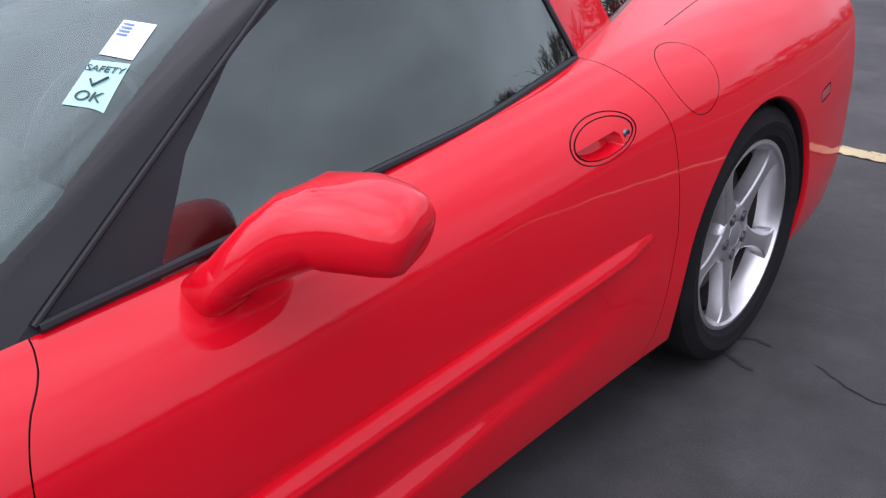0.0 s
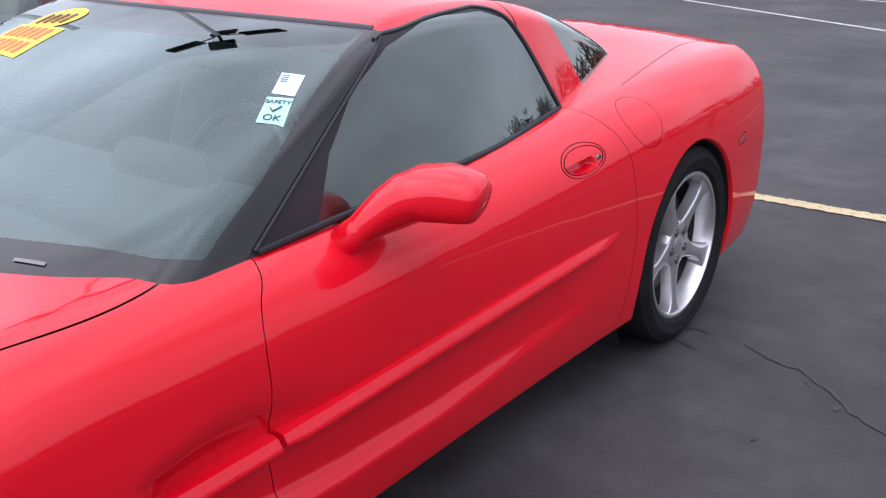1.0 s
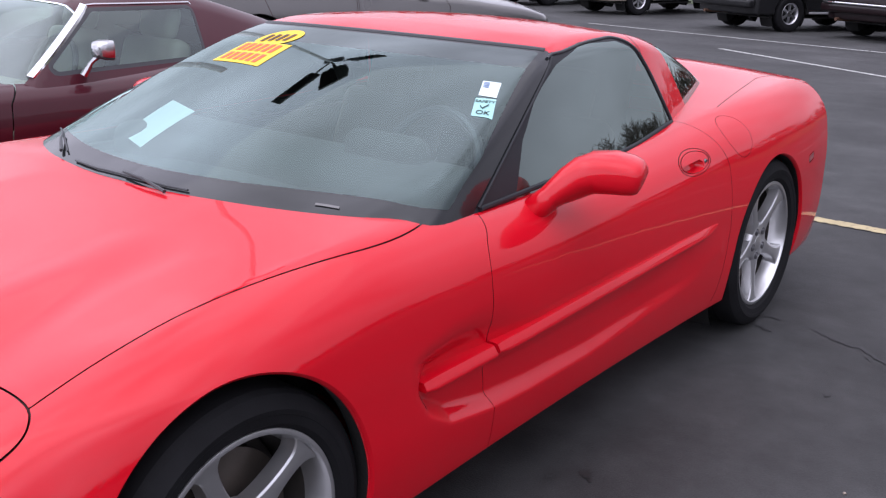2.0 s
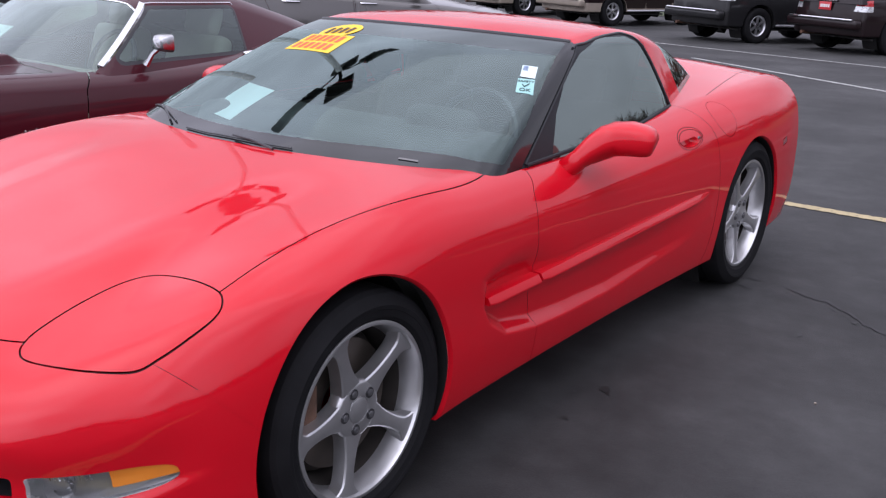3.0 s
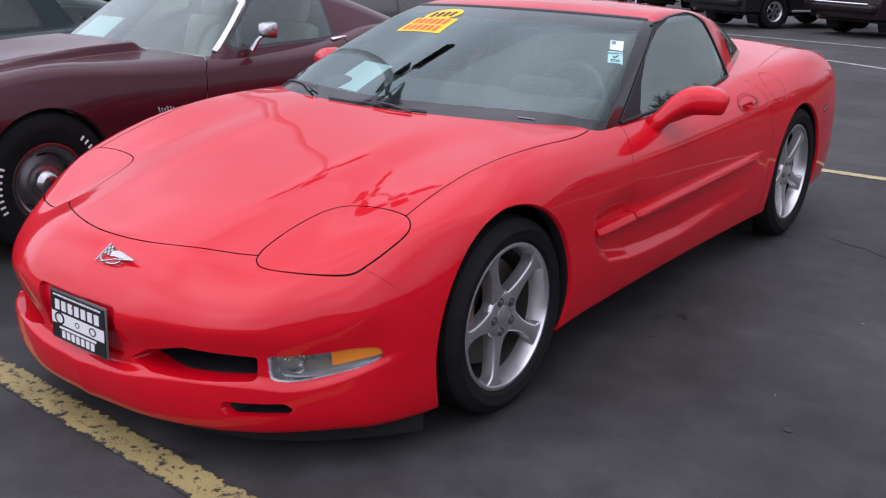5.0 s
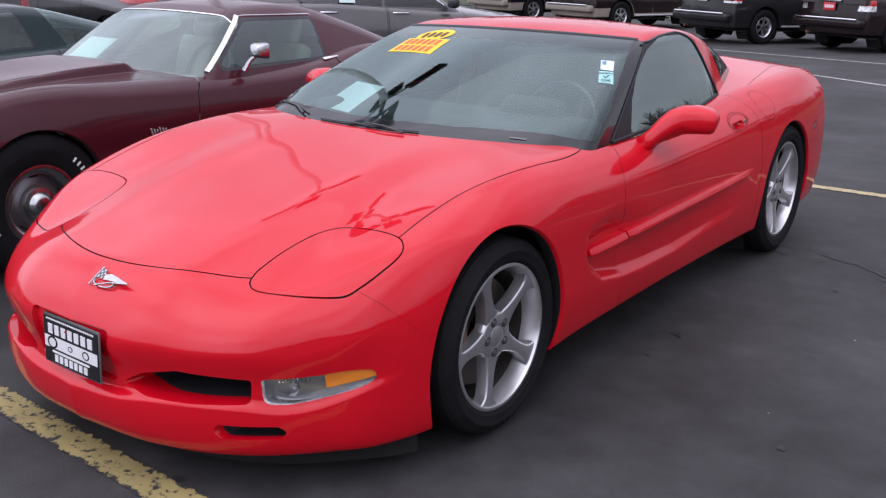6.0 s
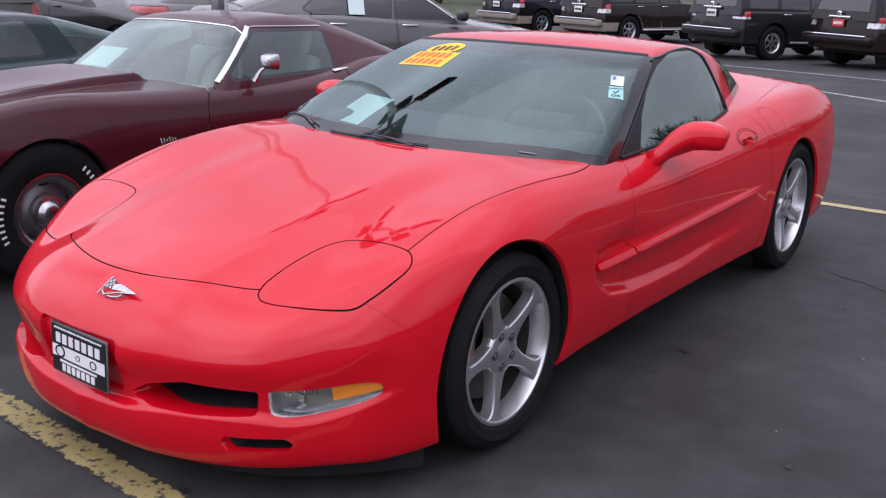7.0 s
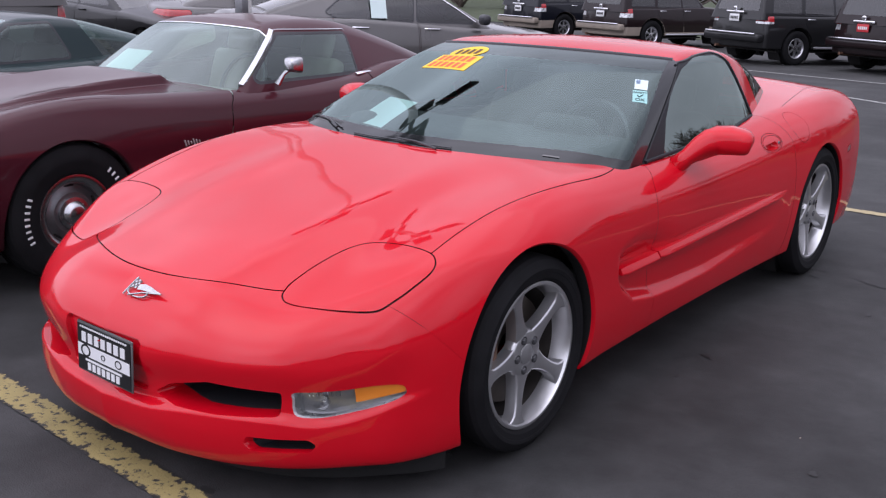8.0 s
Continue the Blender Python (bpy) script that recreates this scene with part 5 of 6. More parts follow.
# ---- the other cars ----
def plain_wheel(parent, at, width, r_rim, r_out, flip, style="disc", n_spoke=5, letters=False):
    """A wheel with its tyre: a steel rally wheel with a trim ring, or a plain spoked alloy."""
    hub = new("wheel")
    hub.parent = parent
    hub.matrix_basis = Matrix.Translation(at) @ pose(0, 0, 0, 0, 0, 180 if flip else 0)
    h = width / 2
    bm = bmesh.new()
    lathe(bm, tyre_profile(width, r_rim, r_out), n=56)
    part("tyre", bm, RUBBER, hub, angle=25)
    face = h * 0.84
    if style == "rally":
        bm = bmesh.new()
        lathe(bm, [(face - 0.03, r_rim - 0.045), (face - 0.004, r_rim - 0.030), (face + 0.004, r_rim - 0.012), (face + 0.002, r_rim + 0.004), (face - 0.01, r_rim + 0.008)], n=56)
        part("trim_ring", bm, PEWTER, hub, "chrome trim ring")
        bm = bmesh.new()
        lathe(bm, [(face - 0.03, r_rim - 0.043), (face - 0.055, r_rim - 0.052), (face - 0.050, 0.115), (face - 0.030, 0.100), (face - 0.030, 0.075)], n=56)
        part("wheel_disc", bm, STEEL, hub, "silver painted steel disc")
        for k in range(5):
            a = 2 * math.pi * k / 5
            bm = bmesh.new()
            box(bm, (0.006, 0.05, 0.018), (face - 0.051, 0.0, 0.135), 0.004)
            bmesh.ops.rotate(bm, cent=(0, 0, 0), matrix=Matrix.Rotation(a, 3, "X"), verts=bm.verts)
            part("vent_slot", bm, WELL, hub)
        bm = bmesh.new()
        lathe(bm, [(face - 0.032, 0.080), (face - 0.016, 0.078), (face - 0.012, 0.060), (face + 0.010, 0.045), (face + 0.016, 0.034), (face + 0.017, 0.0004)], n=32)
        part("centre_cap", bm, PEWTER, hub, "chrome centre cap")
    else:
        bm = bmesh.new()
        lathe(bm, [(-h * 0.8, r_rim - 0.02), (face - 0.05, r_rim - 0.04), (face - 0.01, r_rim - 0.018), (face, r_rim - 0.006), (face - 0.01, r_rim + 0.006)], n=48)
        part("rim", bm, BRIGHT, hub)
        bm = bmesh.new()
        lathe(bm, [(0.0, r_rim - 0.03), (0.0, 0.0004)], n=32)
        part("wheel_back", bm, WELL, hub)
        for k in range(n_spoke):
            a = 2 * math.pi * k / n_spoke
            bm = bmesh.new()
            loft(bm, [[(face - 0.02 - d, u * q, r) for d, u in ((0.03, -1), (0, -0.8), (0, 0.8), (0.03, 1))] for r, q in ((0.03, 0.030), (0.10, 0.022), (r_rim - 0.02, 0.032))])
            bmesh.ops.rotate(bm, cent=(0, 0, 0), matrix=Matrix.Rotation(a, 3, "X"), verts=bm.verts)
            part("spoke", bm, BRIGHT, hub)
        bm = bmesh.new()
        lathe(bm, [(face - 0.05, 0.07), (face - 0.015, 0.065), (face - 0.008, 0.03), (face - 0.008, 0.0004)], n=24)
        part("centre_cap", bm, ALLOY, hub)
    if letters:
        r = r_rim + (r_out - r_rim) * 0.50
        for start, count in ((66, 8), (160, 8), (245, 12)):
            for k in range(count):
                bm = bmesh.new()
                box(bm, (0.004, 0.011, 0.026), (h * 0.998, 0, r), 0.002)
                bmesh.ops.rotate(bm, cent=(0, 0, 0), matrix=Matrix.Rotation(radians(start + 6.5 * k), 3, "X"), verts=bm.verts)
                part("white_print", bm, PLATE_WHITE, hub, "raised white lettering on the tyre")
    return hub


def car_form(p):
    """The solid of a car's body and of its glasshouse, from its lines."""
    centre, crown, width, roof, pane = (curve(*p[k]) for k in ("centre", "crown", "width", "roof", "pane"))
    nose, tail, low = p["nose"], p["tail"], p.get("low", 0.18)
    ridge, belt, bulge = p.get("ridge", 0.08), p["belt"], p.get("bulge", 0.0)

    def body(x, y, z):
        x = np.abs(x)
        s = np.clip(x / p.get("crown_at", 0.68), 0, 1.3)
        blend = s * s * (1.5 - 0.5 * np.minimum(s, 1))
        top = centre(y) * (1 - blend) + crown(y) * blend
        if bulge:
            top = top + bulge * (1 - step(0.345, 0.380, x)) * step(-0.7, 0.7, y) * (1 - step(0.88, 0.97, y))
        side = width(y) - p.get("tuck", 0.06) * np.clip((0.50 - z) / 0.3, 0, 2) ** 2 - p.get("lean", 0.06) * np.clip((z - 0.60) / 0.3, 0, 3) ** 2
        a = round_max(z - top, x - side, ridge)
        a = round_max(a, nose + p.get("nose_round", 0.25) * (x / 0.8) ** 3 - y + 0.25 * np.clip((0.45 - z) / 0.3, 0, 2) ** 2, 0.08)
        a = round_max(a, y - tail + p.get("tail_round", 0.12) * (x / 0.8) ** 3 + p.get("tail_lean", 0.1) * np.clip((z - 0.55) / 0.4, -1, 1.5) ** 2, p.get("tail_r", 0.06))
        return round_max(a, low - z, 0.03)

    def screen(x, y, z):
        d = y - p["screen_y"] - p["screen_bow"] * x * x
        return (z - (p["screen_z"] + p["screen_slope"] * d)) * p.get("screen_k", 0.8)

    def flank(x, y, z):
        return (np.abs(x) - (pane(y) - p.get("tumble", 0.42) * (z - belt) - 0.25 * np.clip(z - belt, 0, 1) ** 2)) * 0.92

    def house(x, y, z):
        a = round_max(screen(x, y, z), flank(x, y, z), 0.04)
        a = round_max(a, z - roof(y) + p.get("roof_bow", 0.08) * x * x, p.get("roof_r", 0.06))
        a = round_max(a, (y - p["house_end"]) * 0.9 + p.get("end_lean", 0.0) * (z - belt), 0.05)
        return round_max(a, belt - 0.14 - z, 0.01)
    return body, house, screen, flank, roof


def build_car(name, label, at, p, group=""):
    """A car from its lines: body with doors and arches, windows, lamps and wheels."""
    car = thing(name, label, "car", group, at)
    paint = p["paint"]
    body_f, house_f, screen, flank, roof = car_form(p)
    wb, rt, arch = p["wheelbase"], p["tyre"], p["arch"]
    body = shell(body_f, p["nose"] + 0.55, p["tail"] - 0.55, 0.48, 0.85, 0.45, 0.6, 0.6, *p.get("grid", (130, 220, 36)), 3.0)
    hw = p["width"][len(p["width"]) // 2][1]
    inner = hw - 0.30
    for y in (0, wb):
        _, body = cut(body, lambda x, yy, z: np.maximum(np.hypot(yy - y, z - rt) - arch, inner - np.abs(x)))
        for s in (1, -1):
            arch_well(body_f, y, rt, arch, arch, s, car, inner, p.get("flare", paint))
    belt = p["belt"]
    pane = curve(*p["pane"])
    y0, y1 = p["cabin"]
    _, body = cut(body, lambda x, y, z: np.maximum(np.maximum(np.abs(x) - pane(y) + 0.02, np.maximum(y0 - y, y - y1)), belt - 0.22 - z))
    gaps = []
    for line in p["doors"]:
        g = polygon(line)
        door, gap, body = panel(body, lambda x, y, z: np.maximum(g(y, z), 0.4 - np.abs(x)), 0.003, 0.008)
        gaps.append(gap)
        for m in sides(door):
            place("door", m, paint, car)
    if "bonnet" in p:
        bonnet, gap, body = panel(body, plan_polygon(p["bonnet"], 0.0, 0.5), 0.003, 0.008)
        gaps.append(gap)
        place("bonnet", bonnet, paint, car)
    for line, depth in p.get("tail_lamps", ()):
        g = polygon(line, 0.012)
        lamp, gap, body = panel(body, lambda x, y, z: np.maximum(g(np.abs(x), z), p["tail"] - depth - y), 0.003, 0.006)
        gaps.append(gap)
        for m in sides(lamp):
            if "lamp_split" in p:
                lens, m = cut(m, lambda x, y, z: z - p["lamp_split"])
                place("reversing_lamp", lens, LENS, car, "clear reversing lamp lens")
            place("tail_lamp", m, TAIL, car, "red tail lamp lens")
    if "skirt" in p:
        lower, body = cut(body, lambda x, y, z: z - p["skirt"])
        place("lower_cladding", lower, p["skirt_mat"], car, "contrasting lower cladding")
    place("body_shell", body, paint, car)
    for gap in gaps:
        for m in pieces(gap):
            place("panel_gap", m, GAP if paint is not MAROON else WELL, car)

    house = shell(house_f, y0 + 0.35, p["house_end"] - 0.45, belt + 0.02, 0.75, 0.4, 0.8, 0.8, 110, 180, 40, 3.0)
    _, house = cut(house, lambda x, y, z: z - belt + 0.12)
    head = p["header"]

    def edge(x, y, z):
        if "pillar_line" in p:
            return p["pillar_line"][1] + p["pillar_line"][2] * (y - p["pillar_line"][0]) - z
        return flank(x, y, z) + p.get("pillar", 0.05)
    front, house = cut(house, lambda x, y, z: np.maximum(np.maximum(y - head - p["screen_bow"] * 0.7 * x * x, edge(x, y, z)), screen(x, y, z) * -1 - 0.3))
    g = place("windscreen", front, p.get("glass", PANE), car)
    g.visible_shadow = False
    frame_parts = []
    for line in p["windows"]:
        w = polygon(line, 0.015)
        ring, keep = cut(house, lambda x, y, z: np.maximum(w(y, z) - 0.018, 0.35 - np.abs(x)))
        pane_m, ring = cut(ring, lambda x, y, z: np.maximum(w(y, z), 0.35 - np.abs(x)))
        house = keep
        for m in sides(pane_m):
            g = place("side_window", m, p.get("glass", PANE), car)
            g.visible_shadow = False
        for m in sides(ring):
            place("window_frame", m, p.get("trim", BLACK), car)
    if "rear_glass" in p:
        g0 = polygon(p["rear_glass"], 0.03)
        back, house = cut(house, lambda x, y, z: np.maximum(g0(np.abs(x), z), p["house_end"] - 0.3 - y))
        g = place("rear_window", back, DARK_PANE, car)
    if "hatch_from" in p:
        a, b = p["hatch_from"]
        back, house = cut(house, lambda x, y, z: np.maximum(a + b * (1.15 - z) - y, -(p["house_end"] - 0.02 - y)))
        back, rim = cut(back, lambda x, y, z: np.maximum(flank(x, y, z) + p.get("hatch_in", -1.0), -1))
        g = place("rear_window", back, p.get("glass", PANE), car)
        g.visible_shadow = False
    for k, m in enumerate(pieces(house)):
        place("pillar" if k else "roof", m, paint, car)
    if "hatch_from" in p and len(rim[2]):
        place("rear_pillar", rim, paint, car)
    for x, flip in ((p["track"], False), (-p["track"], True)):
        for y in (0, wb):
            plain_wheel(car, (x, y, rt), p["tyre_width"], p["rim"], rt, flip, p.get("style", "disc"), p.get("spokes", 5), p.get("letters", False))
    # cabin
    trim, seat_mat = p.get("cabin_mat", INTERIOR), p.get("seat_mat", INTERIOR)
    bm = bmesh.new()
    box(bm, (2 * inner + 0.3, y1 - y0, 0.04), (0, (y0 + y1) / 2, 0.30), 0.01)
    part("cabin_floor", bm, INTERIOR, car)
    bm = bmesh.new()
    box(bm, (1.25, 0.30, 0.20), (0, y0 + 0.12, belt - 0.14), 0.05)
    part("dashboard", bm, trim, car)
    bm = bmesh.new()
    lathe(bm, [(0.014 * math.sin(t), 0.18 + 0.014 * math.cos(t)) for t in np.linspace(0, 2 * math.pi, 9)], "y", 32)
    part("steering_wheel", bm, BLACK, car).matrix_basis = pose(0.36, y0 + 0.42, belt - 0.03, -25)
    for y in p.get("seats", (y0 + 0.95,)):
        for s in (1, -1):
            bm = bmesh.new()
            box(bm, (0.48, 0.50, 0.16), (s * 0.36, y - 0.28, belt - 0.45), 0.05, None, 3)
            seat = part("seat", bm, seat_mat, car)
            bm = bmesh.new()
            box(bm, (0.46, 0.13, 0.55), (s * 0.36, y + 0.06, belt - 0.17), 0.05, pose(0, 0, 0, -18), 3)
            part("seat_back", bm, seat_mat, seat)
            bm = bmesh.new()
            box(bm, (0.26, 0.09, 0.17), (s * 0.36, y + 0.16, belt + 0.17), 0.04, pose(0, 0, 0, -18), 3)
            part("headrest", bm, seat_mat, seat)
    return car, body_f, house_f


def door_handle(car, f, y, z, length, mat, lean=0.0):
    for s in (1, -1):
        x = float(surface_x(f, np.array([y]), np.array([z]))[0])
        bm = bmesh.new()
        tube(bm, [(s * (x - 0.01), y - length / 2, z), (s * (x + 0.025), y - length * 0.36, z), (s * (x + 0.03), y, z), (s * (x + 0.025), y + length * 0.36, z + lean), (s * (x - 0.01), y + length / 2, z + lean)], 0.011, 8)
        part("door_handle", bm, mat, car)


def bar_plate(car, at, mat, ink):
    bm = bmesh.new()
    box(bm, (0.31, 0.012, 0.16), at, 0.006)
    plate = part("number_plate", bm, mat, car, "dealer plate")
    for k in range(5):
        bm = bmesh.new()
        box(bm, (0.035, 0.004, 0.06), (at[0] - 0.10 + 0.05 * k, at[1] + 0.009, at[2]))
        part("print_bar", bm, ink, plate, smooth=False)


def maroon_coupe(at):
    p = dict(paint=MAROON, nose=-1.05, tail=3.62, wheelbase=2.49, tyre=0.338, arch=0.358, track=0.750, tyre_width=0.235, rim=0.188, style="rally", letters=True, low=0.20,
             centre=((-1.05, 0.60), (-0.6, 0.70), (0, 0.775), (0.5, 0.825), (0.95, 0.85), (2.0, 0.84), (2.8, 0.86), (3.4, 0.82), (3.7, 0.78)),
             crown=((-1.05, 0.58), (-0.6, 0.74), (-0.2, 0.842), (0.1, 0.872), (0.5, 0.855), (0.95, 0.835), (1.5, 0.825), (2.0, 0.85), (2.45, 0.925), (2.8, 0.92), (3.3, 0.84), (3.7, 0.76)),
             width=((-1.05, 0.78), (-0.4, 0.865), (0.05, 0.885), (0.6, 0.855), (1.2, 0.815), (1.8, 0.83), (2.45, 0.89), (3.0, 0.87), (3.7, 0.74)),
             ridge=0.075, tuck=0.10, lean=0.12, bulge=0.055, crown_at=0.72, nose_round=0.30, belt=0.845,
             screen_y=1.00, screen_z=0.86, screen_bow=0.36, screen_slope=0.70, screen_k=0.82, header=1.455,
             roof=((1.0, 1.12), (1.5, 1.178), (1.85, 1.20), (2.2, 1.178), (2.6, 1.07), (3.0, 0.94), (3.3, 0.86)), roof_bow=0.10, roof_r=0.07,
             pane=((0.9, 0.715), (1.5, 0.705), (2.1, 0.70), (2.6, 0.66), (3.1, 0.58)), tumble=0.64, house_end=3.2, cabin=(1.05, 2.5),
             doors=[[(1.17, 0.92), (1.10, 0.84), (1.02, 0.76), (0.99, 0.62), (1.02, 0.30), (2.02, 0.30), (2.10, 0.50), (2.16, 0.80), (2.17, 0.92)]],
             bonnet=[(-0.05, -0.80), (0.45, -0.75), (0.60, -0.30), (0.62, 0.3), (0.66, 0.93), (-0.05, 0.97)],
             windows=[[(1.250, 0.862), (1.605, 1.100), (2.18, 1.090), (2.13, 0.872)]], trim=BLACK,
             glass=LIGHT_PANE, pillar_line=(1.185, 0.859, 0.672), seat_mat=TAN, cabin_mat=TAN, seats=(1.95,))
    car, f, h = build_car("classic_coupe", "maroon classic fastback coupe with chrome trim, parked on asphalt", at, p)
    for s in (1, -1):
        # bright pillar, drip rail
        pts = []
        for k in np.linspace(0, 1, 12):
            y, z = 1.172 + 0.418 * k, 0.848 + 0.281 * k
            x = float(surface_x(h, np.array([y]), np.array([z]), 0.1)[0])
            pts.append((x, y, z))
        bm = bmesh.new()
        loft(bm, [[(s * (x + 0.006), y + 0.020, z - 0.010), (s * (x + 0.010), y + 0.006, z + 0.002), (s * (x - 0.004), y - 0.016, z + 0.012), (s * (x - 0.03), y - 0.004, z - 0.02)] for x, y, z in pts])
        part("pillar_trim", bm, CHROME if s > 0 else BLACK, car, "chrome windscreen pillar trim" if s > 0 else "dark far windscreen pillar")
        pts = [pts[-1]]
        for y in np.linspace(1.64, 2.19, 10):
            z = 1.132 - 0.022 * (y - 1.64)
            pts.append((float(surface_x(h, np.array([y]), np.array([z]), 0.1)[0]), y, z))
        pts.append((pts[-1][0] + 0.005, 2.225, 1.085))
        bm = bmesh.new()
        tube(bm, [(s * (x + 0.004), y, z) for x, y, z in pts], 0.006, 6)
        part("drip_rail", bm, CHROME, car, "chrome drip rail")
        # door mirror on a stalk
        if s > 0:
            bm = bmesh.new()
            tube(bm, [(s * 0.745, 1.40, 0.842), (s * 0.765, 1.43, 0.90), (s * 0.785, 1.46, 0.93)], [0.020, 0.010, 0.012], 8)
            stalk = part("door_mirror", bm, PEWTER, car, "chrome door mirror on a thin stalk")
            bm = bmesh.new()
            rings = []
            for y, w, hh in ((1.43, 0.030, 0.022), (1.442, 0.047, 0.036), (1.47, 0.055, 0.043), (1.495, 0.057, 0.045), (1.502, 0.050, 0.040)):
                rings.append([(s * (0.80 + w * math.copysign(abs(math.cos(t)) ** 0.35, math.cos(t))), y, 0.955 + hh * math.copysign(abs(math.sin(t)) ** 0.35, math.sin(t))) for t in np.linspace(0, 2 * math.pi, 20, endpoint=False)])
            loft(bm, rings)
            part("mirror_shell", bm, PEWTER, stalk)
        # fender script as plain bright strokes
        for k in range(6):
            y = 0.65 + 0.019 * k
            z = 0.602
            x = float(surface_x(f, np.array([y]), np.array([z]))[0])
            bm = bmesh.new()
            box(bm, (0.006, 0.008, 0.036 - 0.010 * (k % 3)), (s * (x + 0.002), y, z), 0.002, pose(0, 0, 0, 18))
            part("bright_stroke", bm, SILVER, car)
    bm = bmesh.new()
    pts = []
    for x in np.linspace(-0.53, 0.53, 23):
        y = 1.445 + 0.25 * x * x
        pts.append((x, y, float(surface_z(h, x, y)) + 0.002))
    tube(bm, pts, 0.0045, 6)
    part("header_trim", bm, CHROME, car, "chrome strip over the windscreen")
    for s in (1, -1):
        x = 0.745
        bm = bmesh.new()
        box(bm, (0.03, 0.12, 0.010), (s * 0.735, 2.135, 0.866), 0.003, pose(0, 0, 0, 6, s * 18, 0))
        part("door_handle", bm, CHROME, car, "chrome flap door handle")
    bm = bmesh.new()
    box(bm, (0.27, 0.003, 0.20), (-0.43, 1.23, 0.915), 0, pose(0, 0, 0, -58))
    part("price_sheet", bm, PALE, car, "white price sheet in the windscreen")
    return car


def teal_coupe(at):
    p = dict(paint=TEAL, nose=-0.95, tail=3.25, wheelbase=2.44, tyre=0.325, arch=0.365, track=0.755, tyre_width=0.25, rim=0.215, low=0.16,
             centre=((-0.95, 0.52), (-0.4, 0.68), (0, 0.74), (0.5, 0.81), (0.9, 0.84), (2.0, 0.84), (2.8, 0.86), (3.45, 0.82)),
             crown=((-0.95, 0.50), (-0.4, 0.66), (0, 0.72), (0.5, 0.775), (0.9, 0.795), (1.6, 0.795), (2.3, 0.815), (3.0, 0.84), (3.45, 0.80)),
             width=((-0.95, 0.84), (0, 0.90), (1.2, 0.895), (2.4, 0.905), (3.45, 0.86)), ridge=0.05, tuck=0.05, lean=0.10, nose_round=0.15, belt=0.80,
             screen_y=0.86, screen_z=0.845, screen_bow=0.36, screen_slope=0.52, screen_k=0.88, header=1.40,
             roof=((1.0, 1.08), (1.45, 1.115), (1.75, 1.12), (2.0, 1.10), (2.4, 1.01), (3.0, 0.85), (3.3, 0.76)), roof_bow=0.08,
             pane=((0.9, 0.76), (1.8, 0.745), (2.4, 0.70), (3.1, 0.62)), tumble=0.40, house_end=3.15, cabin=(0.95, 2.7),
             doors=[[(0.80, 0.90), (0.76, 0.70), (0.80, 0.25), (1.95, 0.25), (2.02, 0.50), (1.98, 0.90)]],
             windows=[[(1.05, 0.805), (1.45, 1.045), (1.77, 1.055), (1.86, 0.815)]], hatch_from=(1.96, 0.55), seats=(1.75,), glass=LIGHT_PANE)
    car, f, h = build_car("wedge_coupe", "dark teal wedge-shaped coupe parked beside the maroon one", at, p)
    for s in (1, -1):
        x = float(surface_x(f, np.array([1.78]), np.array([0.735]))[0])
        bm = bmesh.new()
        box(bm, (0.012, 0.15, 0.030), (s * (x + 0.002), 1.76, 0.735), 0.004)
        part("door_handle", bm, WELL, car, "black recessed door handle")
    bm = bmesh.new()
    box(bm, (0.27, 0.01, 0.20), (0.05, 1.16, 1.015), 0, pose(0, 0, 0, -62))
    part("price_sheet", bm, WHITE, car, "white price sheet in the windscreen")


def sedan_lines(paint):
    return dict(paint=paint, grid=(95, 160, 28), nose=-0.93, tail=4.15, wheelbase=2.80, tyre=0.335, arch=0.375, track=0.79, tyre_width=0.225, rim=0.22, low=0.17,
                centre=((-0.93, 0.72), (-0.5, 0.84), (0, 0.91), (0.5, 0.97), (0.8, 1.0), (2.5, 1.0), (3.1, 1.05), (3.6, 1.06), (4.15, 1.02)),
                crown=((-0.93, 0.64), (-0.5, 0.78), (0, 0.86), (0.5, 0.92), (1.0, 0.95), (2.0, 0.985), (3.0, 1.01), (4.15, 0.97)),
                width=((-0.93, 0.80), (0, 0.905), (1.4, 0.915), (2.8, 0.915), (4.12, 0.80)), ridge=0.06, tuck=0.05, lean=0.035, nose_round=0.25, tail_round=0.25, belt=0.96,
                screen_y=0.62, screen_z=0.98, screen_bow=0.30, screen_slope=0.50, screen_k=0.88, header=1.42,
                roof=((0.9, 1.30), (1.4, 1.42), (1.9, 1.455), (2.4, 1.42), (2.9, 1.29), (3.4, 1.12), (3.7, 1.02)), roof_bow=0.07,
                pane=((0.6, 0.80), (1.6, 0.80), (2.6, 0.77), (3.4, 0.66)), tumble=0.36, house_end=3.6, cabin=(0.75, 3.0),
                doors=[[(0.72, 1.0), (0.60, 0.80), (0.68, 0.28), (1.66, 0.28), (1.70, 1.0)], [(1.72, 1.0), (1.68, 0.28), (2.45, 0.28), (2.62, 0.60), (2.80, 1.0)]],
                windows=[[(0.92, 0.975), (1.45, 1.30), (1.66, 1.345), (1.70, 0.985)], [(1.76, 0.985), (1.72, 1.345), (2.15, 1.36), (2.62, 1.25), (2.85, 1.06), (2.70, 0.995)]],
                tail_lamps=[([(0.45, 0.83), (0.98, 0.83), (0.98, 0.95), (0.55, 0.955)], 0.66)], hatch_from=(2.62, 0.75), hatch_in=0.10, seats=(1.75, 2.6), trim=BLACK, glass=DARK_PANE)


